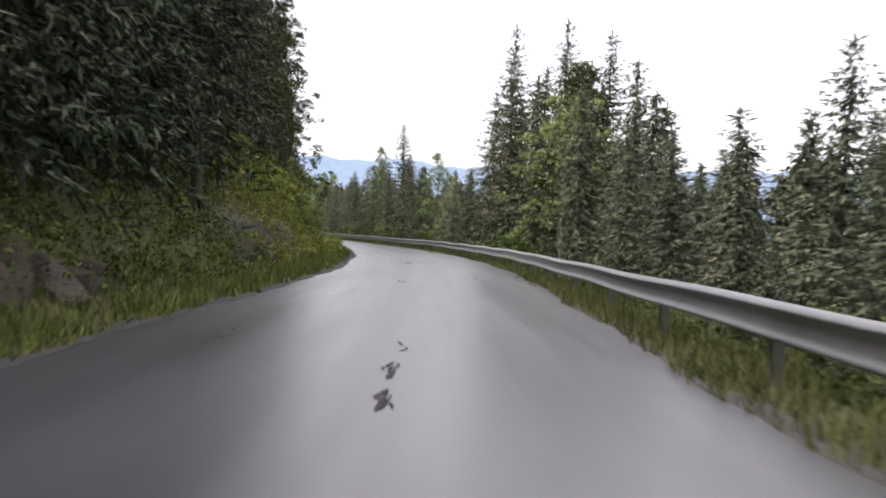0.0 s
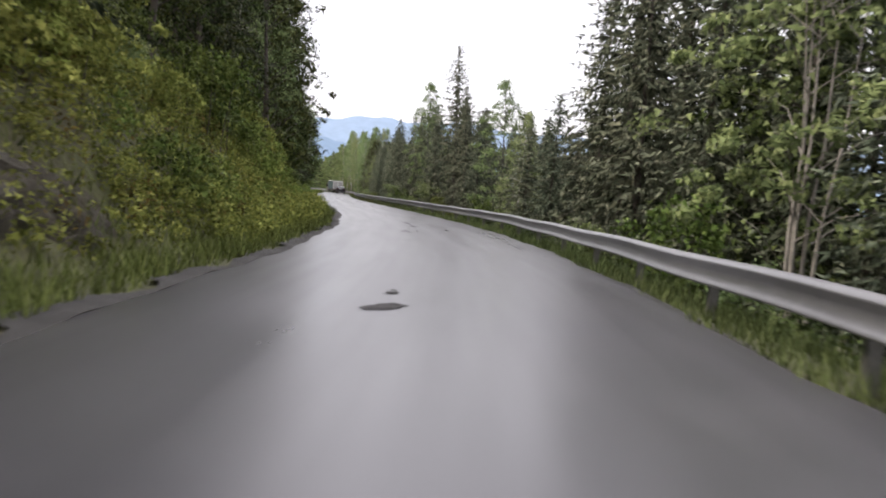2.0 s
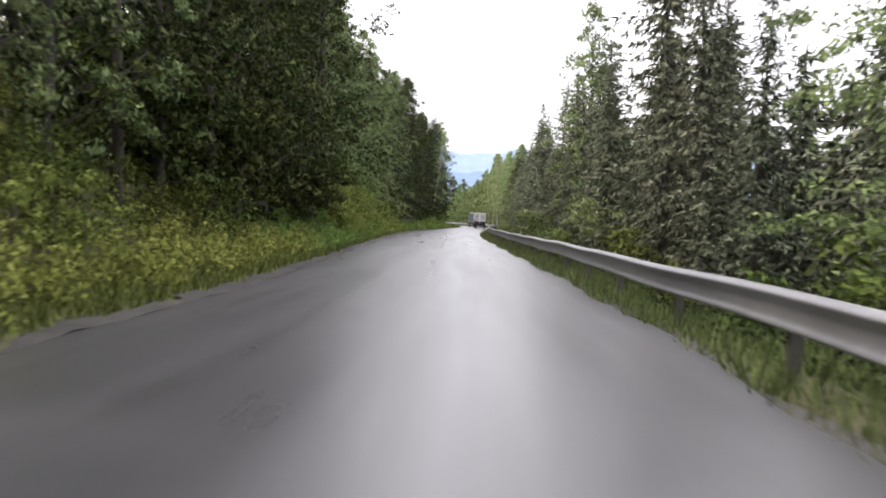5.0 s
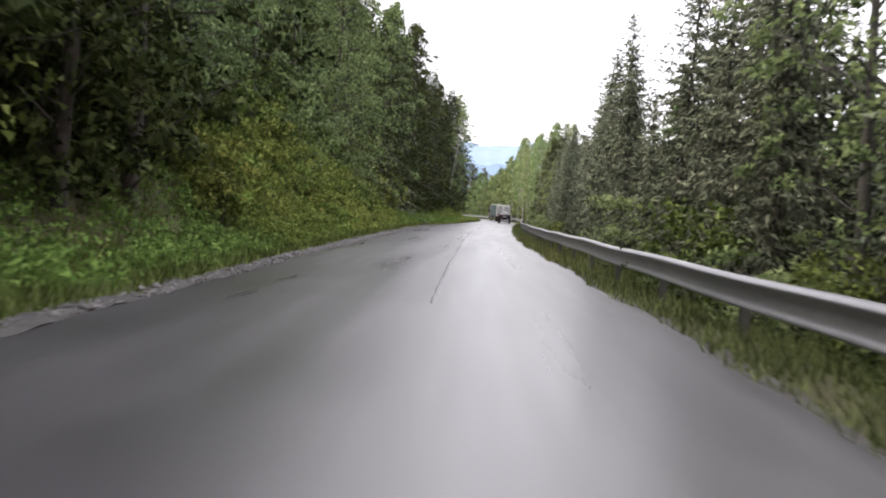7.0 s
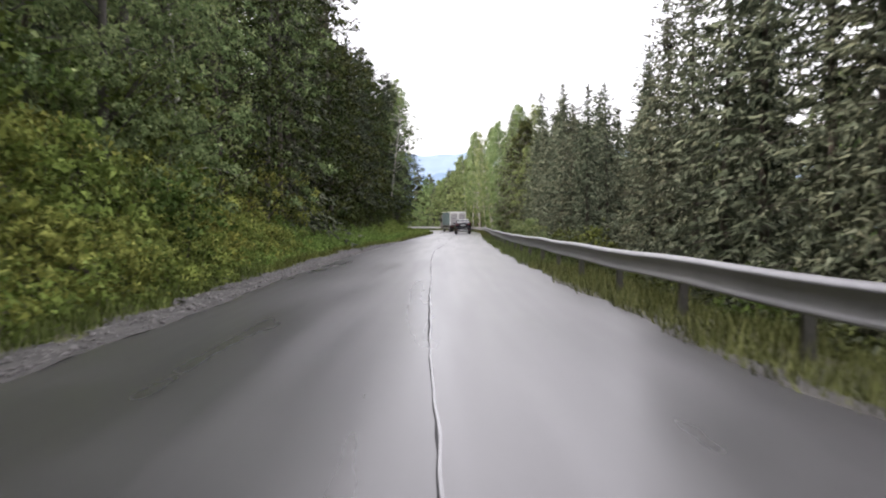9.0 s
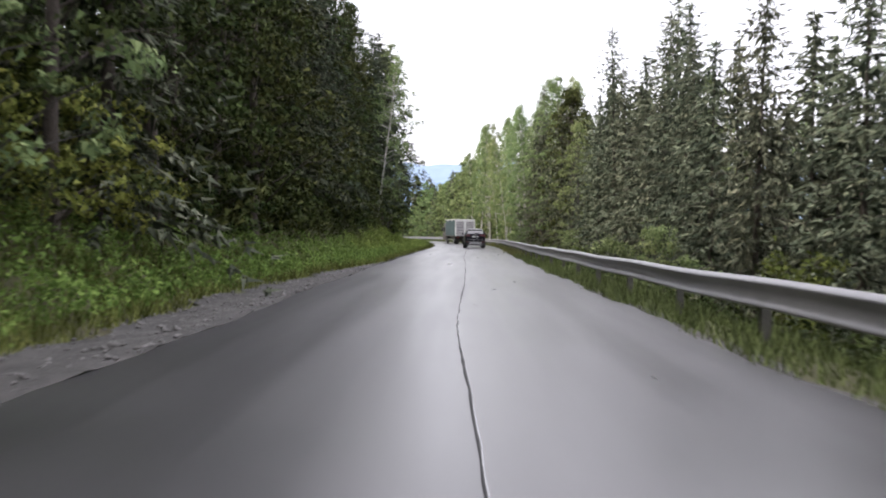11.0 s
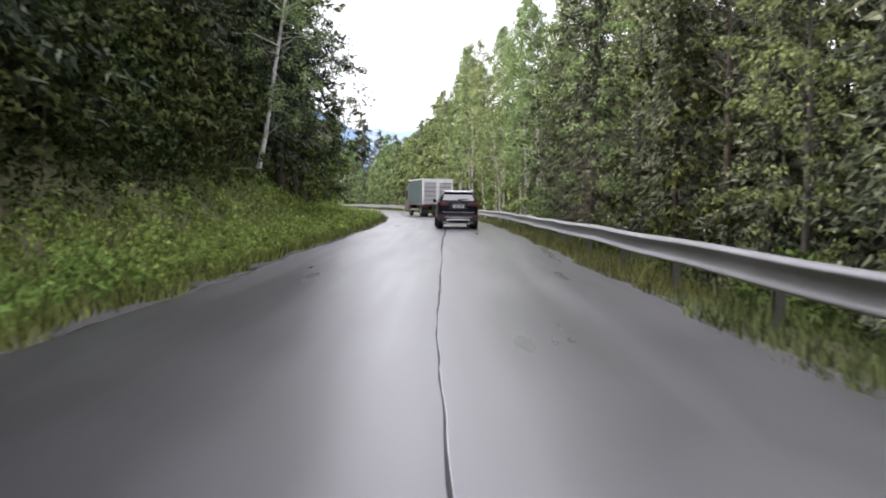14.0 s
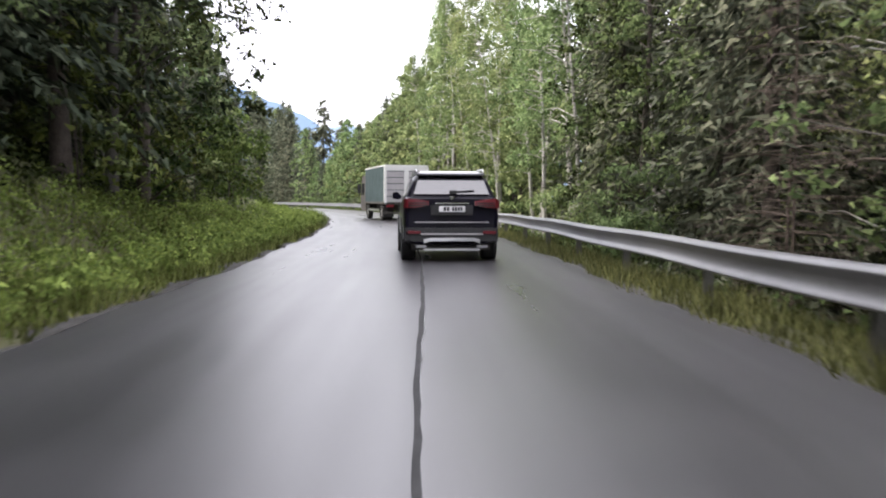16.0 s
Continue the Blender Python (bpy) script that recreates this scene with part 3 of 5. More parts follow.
def bare_kind(seed, H):
    """A dead, twiggy, leafless tangle."""
    rng = np.random.default_rng(seed)
    wood = [tube([(0, 0, -0.4), (0.05, 0.03, H * 0.5), (0.1, 0.1, H)], [0.04, 0.028, 0.008], 6)]
    for i in range(120):
        z = H * rng.uniform(0.12, 0.98)
        az = rng.uniform(0, 2 * math.pi)
        L = (H - z) * 0.22 + rng.uniform(0.5, 1.3)
        a = np.array([0.06, 0.05, z])
        o = np.array([math.cos(az), math.sin(az), 0])
        b = a + o * L * 0.55 + np.array([0, 0, rng.uniform(-0.1, 0.12)])
        c = a + o * L + np.array([0, 0, rng.uniform(-0.5, 0.1)])
        wood.append(tube([a, b, c], [0.012, 0.008, 0.003], 3))
        for k in range(3):
            q = b + (c - b) * rng.random()
            wood.append(tube([q, q + unit(o + rng.normal(size=3) * 0.6) * rng.uniform(0.2, 0.5)], [0.005, 0.002], 3))
    tv, tf = wood[0]
    wv, wf = gather(wood[1:])
    return mesh_from("trunk", tv, tf, M_DEAD, True), mesh_from("branch", wv, wf, M_DEAD, True)


def plant_proto(name, kind, label, category, group):
    base = new(name)
    base.empty_display_size = 0.2
    part("trunk", kind[0], base)
    if kind[1] is not None:
        part(kind[1].name.split(".")[0], kind[1], base)
    return tagged(base, label, category, group)


PROTO, USED, HEIGHT = {}, set(), {}


def proto(key, name, kind, label, category, group, h):
    PROTO[key] = plant_proto(name, kind, label, category, group)
    HEIGHT[key] = h


for i, (H, R, low) in enumerate([(15, 3.0, 0.3), (14, 2.7, 0.25), (16, 3.1, 0.4), (12, 2.6, 0.2)]):
    proto(f"S{i}", "spruce_tree", spruce_kind(20 + i, H, R, low, 0.38, 6, 0.195, 0.39, 34), "dense dark green spruce with drooping boughs on the slope", "tree", "roadside spruces", H)
for i, (H, R, low) in enumerate([(15, 3.4, 3.9), (16, 3.3, 4.6)]):
    proto(f"T{i}", "spruce_tree", spruce_kind(30 + i, H, R, low, 0.40, 6, 0.23, 0.45, 50, 26, M_SHADESPRUCE), "tall dark spruce with bare lower trunk above the bank", "tree", "spruces on the bank", H)
for i, (H, R, low) in enumerate([(16, 4.3, 1.7), (17, 4.0, 2.3)]):
    proto(f"U{i}", "spruce_tree", spruce_kind(35 + i, H, R, low, 0.40, 7, 0.24, 0.48, 58, 22, M_SHADESPRUCE), "broad dark spruce with boughs hanging over the bank", "tree", "spruces on the bank", H)
for i, (H, R, low) in enumerate([(16, 3.2, 0.5), (14, 2.8, 0.3)]):
    proto(f"V{i}", "spruce_tree", spruce_kind(45 + i, H, R, low, 0.36, 6, 0.15, 0.32, 60, 0, M_SPRUCE if i else M_SHADESPRUCE), "tall dark spruce close behind the guard rail" if i == 0 else "grey-green spruce close behind the guard rail", "tree", "roadside spruces", H)
for i, (H, R, low) in enumerate([(15, 3.0, 0.4), (13, 2.7, 0.3), (16, 3.0, 0.6)]):
    proto(f"s{i}", "spruce_tree", spruce_kind(40 + i, H, R, low, 0.64, 5, 0.52, 0.74, 20), "dark green spruce standing further back in the wood", "tree", "spruces in the wood", H)
for i, (H, R, low) in enumerate([(15, 3.2, 0.5), (14, 3.0, 0.4)]):
    proto(f"t{i}", "spruce_tree", spruce_kind(50 + i, H, R, low, 1.2, 4, 1.25, 1.45, 7), "dark spruce deep in the wood", "tree", "spruces in the wood", H)
for i, (H, R, low) in enumerate([(14, 2.8, 0.5), (16, 3.0, 0.8), (12, 2.6, 0.4), (15, 2.7, 0.9)]):
    proto(f"A{i}", "alder_tree", broad_kind(60 + i, H, R, low, 165, 39, 0.084, M_BARK, M_LEAF, core=36), "leafy green alder with a full crown on the bank", "tree", "alders on the bank", H)
for i, (H, R, low) in enumerate([(15, 2.9, 0.6), (17, 3.0, 0.9)]):
    proto(f"E{i}", "aspen_tree", broad_kind(70 + i, H, R, low, 170, 42, 0.078, M_ASPENBARK, M_ASPEN), "light green aspen with a full leafy crown on the bank", "tree", "aspens on the bank", H)
for i, (H, R, low) in enumerate([(14, 3.0, 0.5), (16, 3.2, 0.8)]):
    proto(f"a{i}", "alder_tree", broad_kind(75 + i, H, R, low, 90, 17, 0.185, M_BARK, M_ASPEN, core=16), "green broad-leaved tree further back in the wood", "tree", "broad-leaved trees in the wood", H)
for i, (H, R, low) in enumerate([(15, 2.3, 2.6), (17, 2.5, 3.6), (13, 2.2, 1.8)]):
    proto(f"B{i}", "birch_tree", broad_kind(80 + i, H, R, low, 150, 46, 0.072, M_BIRCH, M_BIRCHLEAF, 1, 0.8, 0.45, 12, 0.72), "slender birch with pale bark and light green leaves", "tree", "birches", H)
for i, (H, R, low) in enumerate([(16, 1.9, 5.0), (18, 2.1, 6.2)]):
    proto(f"C{i}", "birch_tree", broad_kind(84 + i, H, R, low, 100, 60, 0.078, M_BIRCH, M_BIRCHLEAF, 1, 0.8, 0.5, 8, 0.72), "slim white-stemmed birch with a high pale green crown", "tree", "birches", H)
proto("b0", "birch_tree", broad_kind(95, 15, 2.4, 2.8, 60, 42, 0.13, M_BIRCH, M_BIRCHLEAF, 1, 0.8, 0.45, 8), "pale-barked birch far along the road", "tree", "birches", 15)
for i, (H, R, low, st) in enumerate([(9, 2.6, 2.5, 5)]):
    proto(f"M{i}", "rowan_tree", broad_kind(90 + i, H, R, low, 90, 62, 0.077, M_STEM, M_ASPEN, st), "many-stemmed green broad-leaved tree with bare lower stems", "tree", "many-stemmed trees", H)
for i, (H, R, low) in enumerate([(2.6, 1.2, 0.2), (1.8, 1.1, 0.15), (3.4, 1.5, 0.3)]):
    proto(f"H{i}", "shrub", broad_kind(100 + i, H, R, low, 34, 25, 0.076, M_BARK, M_SHRUB, 3), "leafy green shrub on the roadside bank", "shrub", "bank shrubs", H)
    proto(f"Y{i}", "shrub", broad_kind(110 + i, H, R, low, 40, 38, 0.060, M_BARK, M_BIRCHLEAF, 3), "pale yellow-green shrub by the rail", "shrub", "rail shrubs", H)
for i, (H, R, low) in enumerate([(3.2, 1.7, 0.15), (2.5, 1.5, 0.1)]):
    proto(f"K{i}", "shrub", broad_kind(115 + i, H, R, low, 40, 30, 0.092, M_BARK, M_LEAF, 3), "dark green shrub under the bank trees, shade put into its leaf tone", "shrub", "shrubs under the trees", H)
for i, (H, R, low) in enumerate([(2.2, 1.4, 0.1), (1.5, 1.2, 0.05)]):
    proto(f"G{i}", "shrub", broad_kind(120 + i, H, R, low, 36, 36, 0.068, M_BARK, M_HERB, 4), "yellow-green spreading shrub on the bank", "shrub", "bank shrubs", H)
proto("D0", "dead_spruce", bare_kind(130, 7.0), "dead spruce with bare brown tangled twigs", "tree", "dead trees", 7.0)

DEEP = {"t0": [], "t1": []}      # trees deep in the wood, joined at the end


def plant(key, s, d, size=1.0, turn=None, sink=0.15, rng=random):
    """Sets one plant on the ground at station s, offset d; size is a factor."""
    x, y = on(s, d)
    z = float(height(s, d)) - sink
    turn = rng.uniform(0, 360) if turn is None else turn
    wide = size * rng.uniform(0.92, 1.08)
    if key[0] == "S" and d > 0 and size < 1 and s < 78:
        # young spruces behind the rail are broad for their height
        wide = max(wide, min(size ** 0.55, (d - 4.8) / 2.7))
    m = Matrix.LocRotScale((x, y, z), Euler((radians(rng.uniform(-1.5, 1.5)), radians(rng.uniform(-1.5, 1.5)), radians(turn))), None)
    if key in DEEP:
        DEEP[key].append(m @ Matrix.Diagonal((wide, wide, size, 1)))
        return None
    p = PROTO[key]
    ob = p if key not in USED else copy_thing(p, m)
    USED.add(key)
    ob.matrix_basis = m
    ob.scale = (wide, wide, size)
    return ob


R0 = random.Random(11)


def pick(weights):
    return R0.choices([k for k, w in weights], [w for k, w in weights])[0]


LAND = []          # stretches kept clear for single trees: side, from, to


def taken(side, s, d):
    return any(sd == side and a <= s <= b and lo <= abs(d) <= hi for sd, a, b, lo, hi in LAND)


def right_top(s):
    """How high the wood behind the rail stands above the road."""
    return float(np.interp(s, [-10, 13, 17, 22, 25, 30, 32.5, 37.5, 41, 45.5, 50, 56, 60, 63, 67, 73, 76.5, 80, 86, 91, 101, 107, 110, 118, 121.5, 125, 137, 143, 148, 153.5, 158, 167, 173, 182, 187, 195, 199, 212, 228, 243, 258, 271, 280, 290, 301, 313, 322, 328, 332, 339, 343, 348, 362, 379, 390, 405],
                           [6.0, 5.8, 6.6, 6.0, 5.2, 5.0, 7.4, 9.4, 9.2, 13.5, 12.4, 16.0, 14.8, 10.5, 6.6, 6.0, 8.5, 7.0, 10.4, 8.2, 10.0, 10.0, 8.2, 10.8, 6.6, 10.0, 9.6, 8.9, 7.4, 9.3, 8.3, 8.4, 11.5, 10.2, 12.0, 9.6, 9.6, 14.6, 16.8, 17.0, 17.0, 17.8, 16, 15, 14.2, 13, 12.2, 10.5, 8.2, 8.2, 13, 15, 18, 22, 26, 28]))


def left_top(s):
    return float(np.interp(s, [-20, 20, 64, 80, 110, 130, 166, 200, 225, 240, 340], [15, 15, 17.5, 17, 19.5, 19, 20, 19, 18, 12.5, 12]))


def stand(key, s, d, top):
    """A tree at that place whose tip reaches top metres above the road."""
    base = float(height(s, d)) - 0.15
    return plant(key, s, d, max(0.3, (top - base) / HEIGHT[key]), rng=R0)


def landmarks():
    """Single trees that stand out, each in its place; the fill keeps clear of them."""
    for key, s, d, top in [("V0", 57.7, 8.0, 16.6), ("V0", 55.5, 11.2, 16.6), ("V0", 52.0, 12.8, 15.0), ("S3", 37.8, 9.7, 9.8), ("M0", 43.7, 7.6, 9.0), ("A2", 46.5, 9.2, 11.5),
                           ("S1", 89.1, 6.7, 13.2), ("E0", 76.8, 7.4, 9.0), ("B0", 72.3, 7.2, 6.6), ("S0", 134.0, 7.2, 10.2), ("S1", 186.8, 8.1, 12.4), ("E0", 104.5, 7.2, 12.0), ("C1", 236.3, 7.2, 16.5), ("C0", 233.5, 7.0, 15.5), ("S2", 127.0, 7.0, 10.4),
                           ("C1", 252.0, 6.8, 17.0), ("C0", 262.0, 7.5, 17.0), ("C1", 273.0, 8.0, 19.0), ("C0", 246.0, 7.8, 14.5), ("C1", 257.0, 8.2, 18.0), ("C1", 267.5, 7.0, 18.5), ("C0", 240.5, 7.0, 15.5), ("C0", 249.0, 6.6, 13.0), ("A2", 201.0, 7.6, 12.0),
                           ("V1", 110.8, 7.6, 9.5), ("V1", 114.3, 7.4, 10.5), ("V1", 117.6, 7.0, 10.5), ("V1", 131.5, 7.6, 10.0), ("V1", 136.0, 7.0, 9.6), ("V1", 140.5, 7.8, 9.6), ("B1", 217.5, 9.8, 16.0), ("B0", 224.0, 9.6, 16.5), ("B1", 231.5, 9.4, 17.0), ("S2", 221.0, 7.4, 13.0), ("A1", 227.5, 7.4, 14.0), ("D0", 214.6, 6.0, 5.0), ("D0", 212.5, 6.9, 4.6), ("D0", 215.8, 6.4, 3.6)]:
        stand(key, s, d, top)
        LAND.append(("R", s - 1.4, s + 1.4, d - 1.3, d + 1.3))
    LAND.extend([("R", 40.6, 46.4, 5.0, 8.7), ("R", 26.3, 29.6, 5.0, 16.0), ("R", 59.5, 66.0, 5.0, 9.0), ("R", 119.3, 122.8, 5.0, 16.0), ("R", 185.0, 188.0, 5.0, 16.0), ("R", 38.5, 41.5, 6.0, 16.0)])
    for key, s, d, top in [("A1", 170.0, -8.8, 19.0), ("B2", 144.3, -8.7, 16.0), ("T1", 221.6, -8.6, 21.0), ("A3", 226.3, -8.1, 20.0), ("A0", 229.3, -8.6, 17.0), ("E1", 224.2, -8.3, 20.5), ("U0", 219.0, -9.6, 20.0), ("A3", 210.2, -10.8, 19.0), ("S3", 212.8, -10.6, 15.0), ("A0", 66.0, -7.0, 16.5),
                           ("B2", 69.5, -8.7, 15.0), ("A1", 197.0, -9.4, 18.5)]:
        stand(key, s, d, top)
        LAND.append(("L", s - 1.5, s + 1.5, abs(d) - 2, abs(d) + 2))
    # a white birch leaning out over the bank
    birch = plant("B1", 215.4, -8.5, 0.95, 40.0, rng=R0)
    (x0, y0), (x1, y1) = on(215.4, -8.5), on(216.1, -7.95)
    reach = Vector((float(x1 - x0), float(y1 - y0), 3.9)).normalized()
    birch.rotation_euler = (Vector((0, 0, 1)).rotation_difference(reach).to_matrix() @ Euler((0, 0, 0.7)).to_matrix()).to_euler()
    LAND.append(("L", 213.2, 217.4, 6.5, 10.2))
    for key, s, d, h in [("Y0", 221.3, 5.5, 3.0), ("Y1", 231.2, 5.5, 2.8), ("Y2", 186.0, 5.3, 2.2), ("Y0", 163.4, 5.2, 2.2), ("Y1", 171.2, 5.2, 1.9), ("Y0", 167.0, 5.7, 2.2), ("H0", 43.6, 5.3, 2.6),
                         ("Y1", 52.0, 5.1, 1.7), ("Y0", 120.4, 5.3, 2.9), ("Y1", 102.0, 5.2, 1.7), ("Y2", 96.0, 5.9, 3.4)]:
        plant(key, s, d, h / HEIGHT[key], rng=R0)


landmarks()



def fill():
    # the bank side: leafy front row, mixed wood behind
    s = -14.0
    while s < 405:
        if s < 29:
            w = [("U0", 3), ("U1", 3), ("T0", 1)]
        elif s < 48:
            w = [("U0", 2), ("U1", 1.5), ("A0", 1), ("A3", 1)]
        elif 92 < s < 112:
            w = [("A0", 2), ("A3", 2), ("A1", 0.8)]
        elif s < 74:
            w = [("A0", 1.6), ("A1", 1.4), ("A3", 1.2), ("U1", 1.6), ("U0", 1.2), ("S1", 1.0)]
        elif s < 108:
            w = [("A0", 1.5), ("A1", 1.5), ("A3", 1.5), ("E0", 2), ("S1", 0.5)]
        elif s < 145:
            w = [("E0", 3), ("E1", 3), ("A1", 0.6), ("A3", 0.6), ("B0", 0.6)]
        elif s < 175:
            w = [("A0", 2), ("A1", 2), ("A3", 1.5), ("E0", 1), ("S0", 0.9), ("S2", 0.6)]
        elif s < 235:
            w = [("A0", 2), ("A3", 2), ("A1", 1.2), ("S0", 1.6), ("T0", 1.0), ("B0", 0.3)]
        else:
            w = [("s0", 5), ("s1", 4), ("s2", 3), ("a0", 1)]
        d = -(R0.uniform(9.0, 10.2) if 29 < s < 74 or 112 < s < 136 else R0.uniform(7.4, 8.6) if s < 145 else R0.uniform(9.6, 10.6) if 174 < s < 215 else R0.uniform(10.5, 12.5) if s > 229 else R0.uniform(7.6, 9.0))
        if 176 < s < 199:
            w = [("U0", 2), ("U1", 2), ("A0", 1), ("A3", 1)]
        if not taken("L", s, d):
            stand(pick(w), s, d, left_top(s) * R0.uniform(0.82, 1.05))
        s += R0.uniform(2.5, 3.5)
    s = -12.0
    while s < 405:
        d = -R0.uniform(11.5, 15) - (0 if s < 145 else 1.0)
        if not taken("L", s, d):
            stand(pick([("s0", 2.5), ("s1", 2.5), ("s2", 2), ("a0", 2), ("a1", 2)] if s < 228 else [("t0", 2), ("t1", 2), ("a0", 2)]), s, d, left_top(s) * R0.uniform(0.95, 1.12) + (1 if s < 230 else 0))
        s += R0.uniform(2.1, 3.1) * (1 if s < 240 else 2.2)
    s = -10.0
    while s < 240:
        d = -R0.uniform(17, 23)
        stand(pick([("t0", 3), ("t1", 3), ("a1", 2)]), s, d, left_top(s) * R0.uniform(0.95, 1.15) + 3)
        s += R0.uniform(4.5, 6.5)
    s = 5.0
    while s < 28:
        stand(R0.choice(["T0", "U1"]), s, -R0.uniform(7.2, 7.8), left_top(s) * R0.uniform(0.85, 1.0))
        stand(R0.choice(["T0", "T1"]), s + 1.3, -R0.uniform(9.8, 10.8), left_top(s) * R0.uniform(0.9, 1.05))
        s += R0.uniform(2.4, 3.2)
    # shrubs on the bank, and at the foot of the trees
    s = 27.0
    while s < 150:
        if 92 < s < 112:
            s += 20
        plant(R0.choice(["H0", "H1", "G0", "G1", "G0"]) if s > 42 else R0.choice(["G0", "G1", "H1"]), s, -R0.uniform(6.0, 8.0) if s > 42 else -R0.uniform(7.2, 8.2), R0.uniform(0.6, 1.05), rng=R0)
        s += R0.uniform(1.2, 2.3)
    for s0, s1 in ((38, 76), (113, 150)):
        s = s0
        while s < s1:
            plant(R0.choice(["G0", "G1", "G0"]), s, -R0.uniform(5.6, 6.9), R0.uniform(0.55, 0.95) * (0.65 if s < 80 else 1), rng=R0)
            s += R0.uniform(1.1, 1.9)
        s = s0
        while s < s1 - 8:
            plant(R0.choice(["G0", "G0", "G1", "Y2"]), s, -R0.uniform(7.0, 8.8), R0.uniform(0.9, 1.35) * (0.45 if s < 80 else 1), rng=R0)
            s += R0.uniform(1.0, 1.7)
    s = -8.0
    while s < 250:
        if not 150 < s < 219:
            plant(R0.choice(["H0", "H2", "H2"]), s, -(R0.uniform(8.0, 9.2) if s < 145 else R0.uniform(7.9, 9.4)), R0.uniform(1.0, 1.5) * (0.55 if s < 80 else 1), rng=R0)
        s += R0.uniform(2.4, 4.0)
    # shrubs under the trees, dark leaves giving the shade there by colour
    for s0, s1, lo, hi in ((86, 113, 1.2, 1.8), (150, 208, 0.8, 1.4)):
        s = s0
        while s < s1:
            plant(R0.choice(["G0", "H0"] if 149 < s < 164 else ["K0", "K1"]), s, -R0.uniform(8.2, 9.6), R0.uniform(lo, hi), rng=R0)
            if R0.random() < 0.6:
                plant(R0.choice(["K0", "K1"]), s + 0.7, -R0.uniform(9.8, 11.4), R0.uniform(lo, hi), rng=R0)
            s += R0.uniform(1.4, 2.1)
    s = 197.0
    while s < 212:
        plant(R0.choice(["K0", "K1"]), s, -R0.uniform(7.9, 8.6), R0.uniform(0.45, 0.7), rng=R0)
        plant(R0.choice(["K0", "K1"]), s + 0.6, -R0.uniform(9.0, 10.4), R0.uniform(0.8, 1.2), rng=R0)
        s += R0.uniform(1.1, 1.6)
    # the falling side: spruces close behind the rail, the wood going down behind them
    s = -6.0
    while s < 405:
        if s < 70:
            w = [("S0", 3), ("S1", 3), ("S2", 2), ("S3", 3)]
        elif s < 150:
            w = [("S0", 4), ("S1", 4), ("S2", 2), ("S3", 3)]
        elif s < 205:
            w = [("S0", 3), ("S2", 2.5), ("S1", 2), ("S3", 1.5), ("E0", 0.3)]
        elif s < 238:
            w = [("S0", 3), ("S2", 3), ("S1", 1.5), ("E0", 1.2), ("E1", 1.2), ("B0", 1.0)]
        else:
            w = [("C0", 4), ("C1", 4), ("b0", 3), ("a0", 0.8)] if s < 284 else [("a0", 4), ("a1", 3), ("s0", 1.0), ("b0", 1.0)] if s < 341 else [("s0", 3), ("s1", 3), ("s2", 3)]
        d = R0.uniform(6.6, 8.4)
        if not taken("R", s, d):
            stand(pick(w), s, d, right_top(s) * R0.uniform(0.78, 1.03))
        s += R0.uniform(2.6, 3.8)
    s = -6.0
    while s < 405:
        d = R0.uniform(9.5, 14)
        if not taken("R", s, d) and not 325 < s < 372 and not 236 < s < 284:
            stand(pick([("s0", 3), ("s1", 3), ("s2", 2), ("a0", 1)] if s < 200 else [("S0", 2), ("S1", 2), ("A1", 1), ("B0", 1)] if s < 240 else [("a0", 2), ("a1", 2), ("b0", 1), ("s0", 1.5)]), s, d, right_top(s) * R0.uniform(0.7, 1.0))
        s += R0.uniform(3.2, 4.8)
    s = -4.0
    while s < 405:
        d = R0.uniform(16, 27)
        if not 318 < s < 372:
            stand(pick([("t0", 3), ("t1", 3), ("a1", 1)]), s, d, right_top(s) * (R0.uniform(0.5, 0.7) if s < 75 else R0.uniform(0.75, 0.95)))
        s += R0.uniform(6.0, 9.0)
    # leafy wood closing the outside of the far bend
    s = 238.0
    while s < 346:
        far = s > 284
        stand(R0.choice(["a0", "a1"]), s, R0.uniform(6.8, 8.6) if far else R0.uniform(9.6, 12.5), right_top(s) * (R0.uniform(0.78, 0.98) if far else R0.uniform(0.45, 0.7)))
        stand(R0.choice(["a0", "a1"]), s + 1.0, R0.uniform(9.5, 13.5), right_top(s) * R0.uniform(0.5, 0.85))
        s += R0.uniform(2.4, 3.4)
    s = 15.0
    while s < 76:
        stand(R0.choice(["S0", "S1", "S3"]), s, R0.uniform(9.6, 12.5), right_top(s) * R0.uniform(0.58, 0.80))
        s += R0.uniform(2.0, 2.8)
    # a closed second row behind the rail spruces
    s = 94.0
    while s < 132:
        stand(R0.choice(["s0", "s1", "s2"]), s, R0.uniform(9.2, 11.5), right_top(s) * R0.uniform(0.9, 1.08))
        s += R0.uniform(2.2, 3.2)
    # thick wood behind the front trees by the bend
    s = 180.0
    while s < 246:
        stand(R0.choice(["t0", "t1"]), s, -R0.uniform(12.0, 16.0), left_top(s) * R0.uniform(0.9, 1.1))
        if s > 198:
            stand(R0.choice(["t0", "t1"]), s + 0.8, R0.uniform(10.5, 16.0), R0.uniform(9.0, 13.0))
        s += R0.uniform(1.6, 2.3)
    # low thick wood further down the slope
    s = -6.0
    while s < 400:
        stand(R0.choice(["t0", "t1"]), s, R0.uniform(10.5, 15.0), R0.uniform(3.6, 4.8) if s < 75 else R0.uniform(4.8, 7.0))
        if s < 236:
            stand(R0.choice(["t0", "t1"]), s + 0.9, R0.uniform(16.0, 20.0), min(6.4, right_top(s)) * R0.uniform(0.8, 1.0))
        s += R0.uniform(2.5, 3.3) if s < 236 else R0.uniform(3.4, 4.8)
    # young growth behind the rail
    s = 4.0
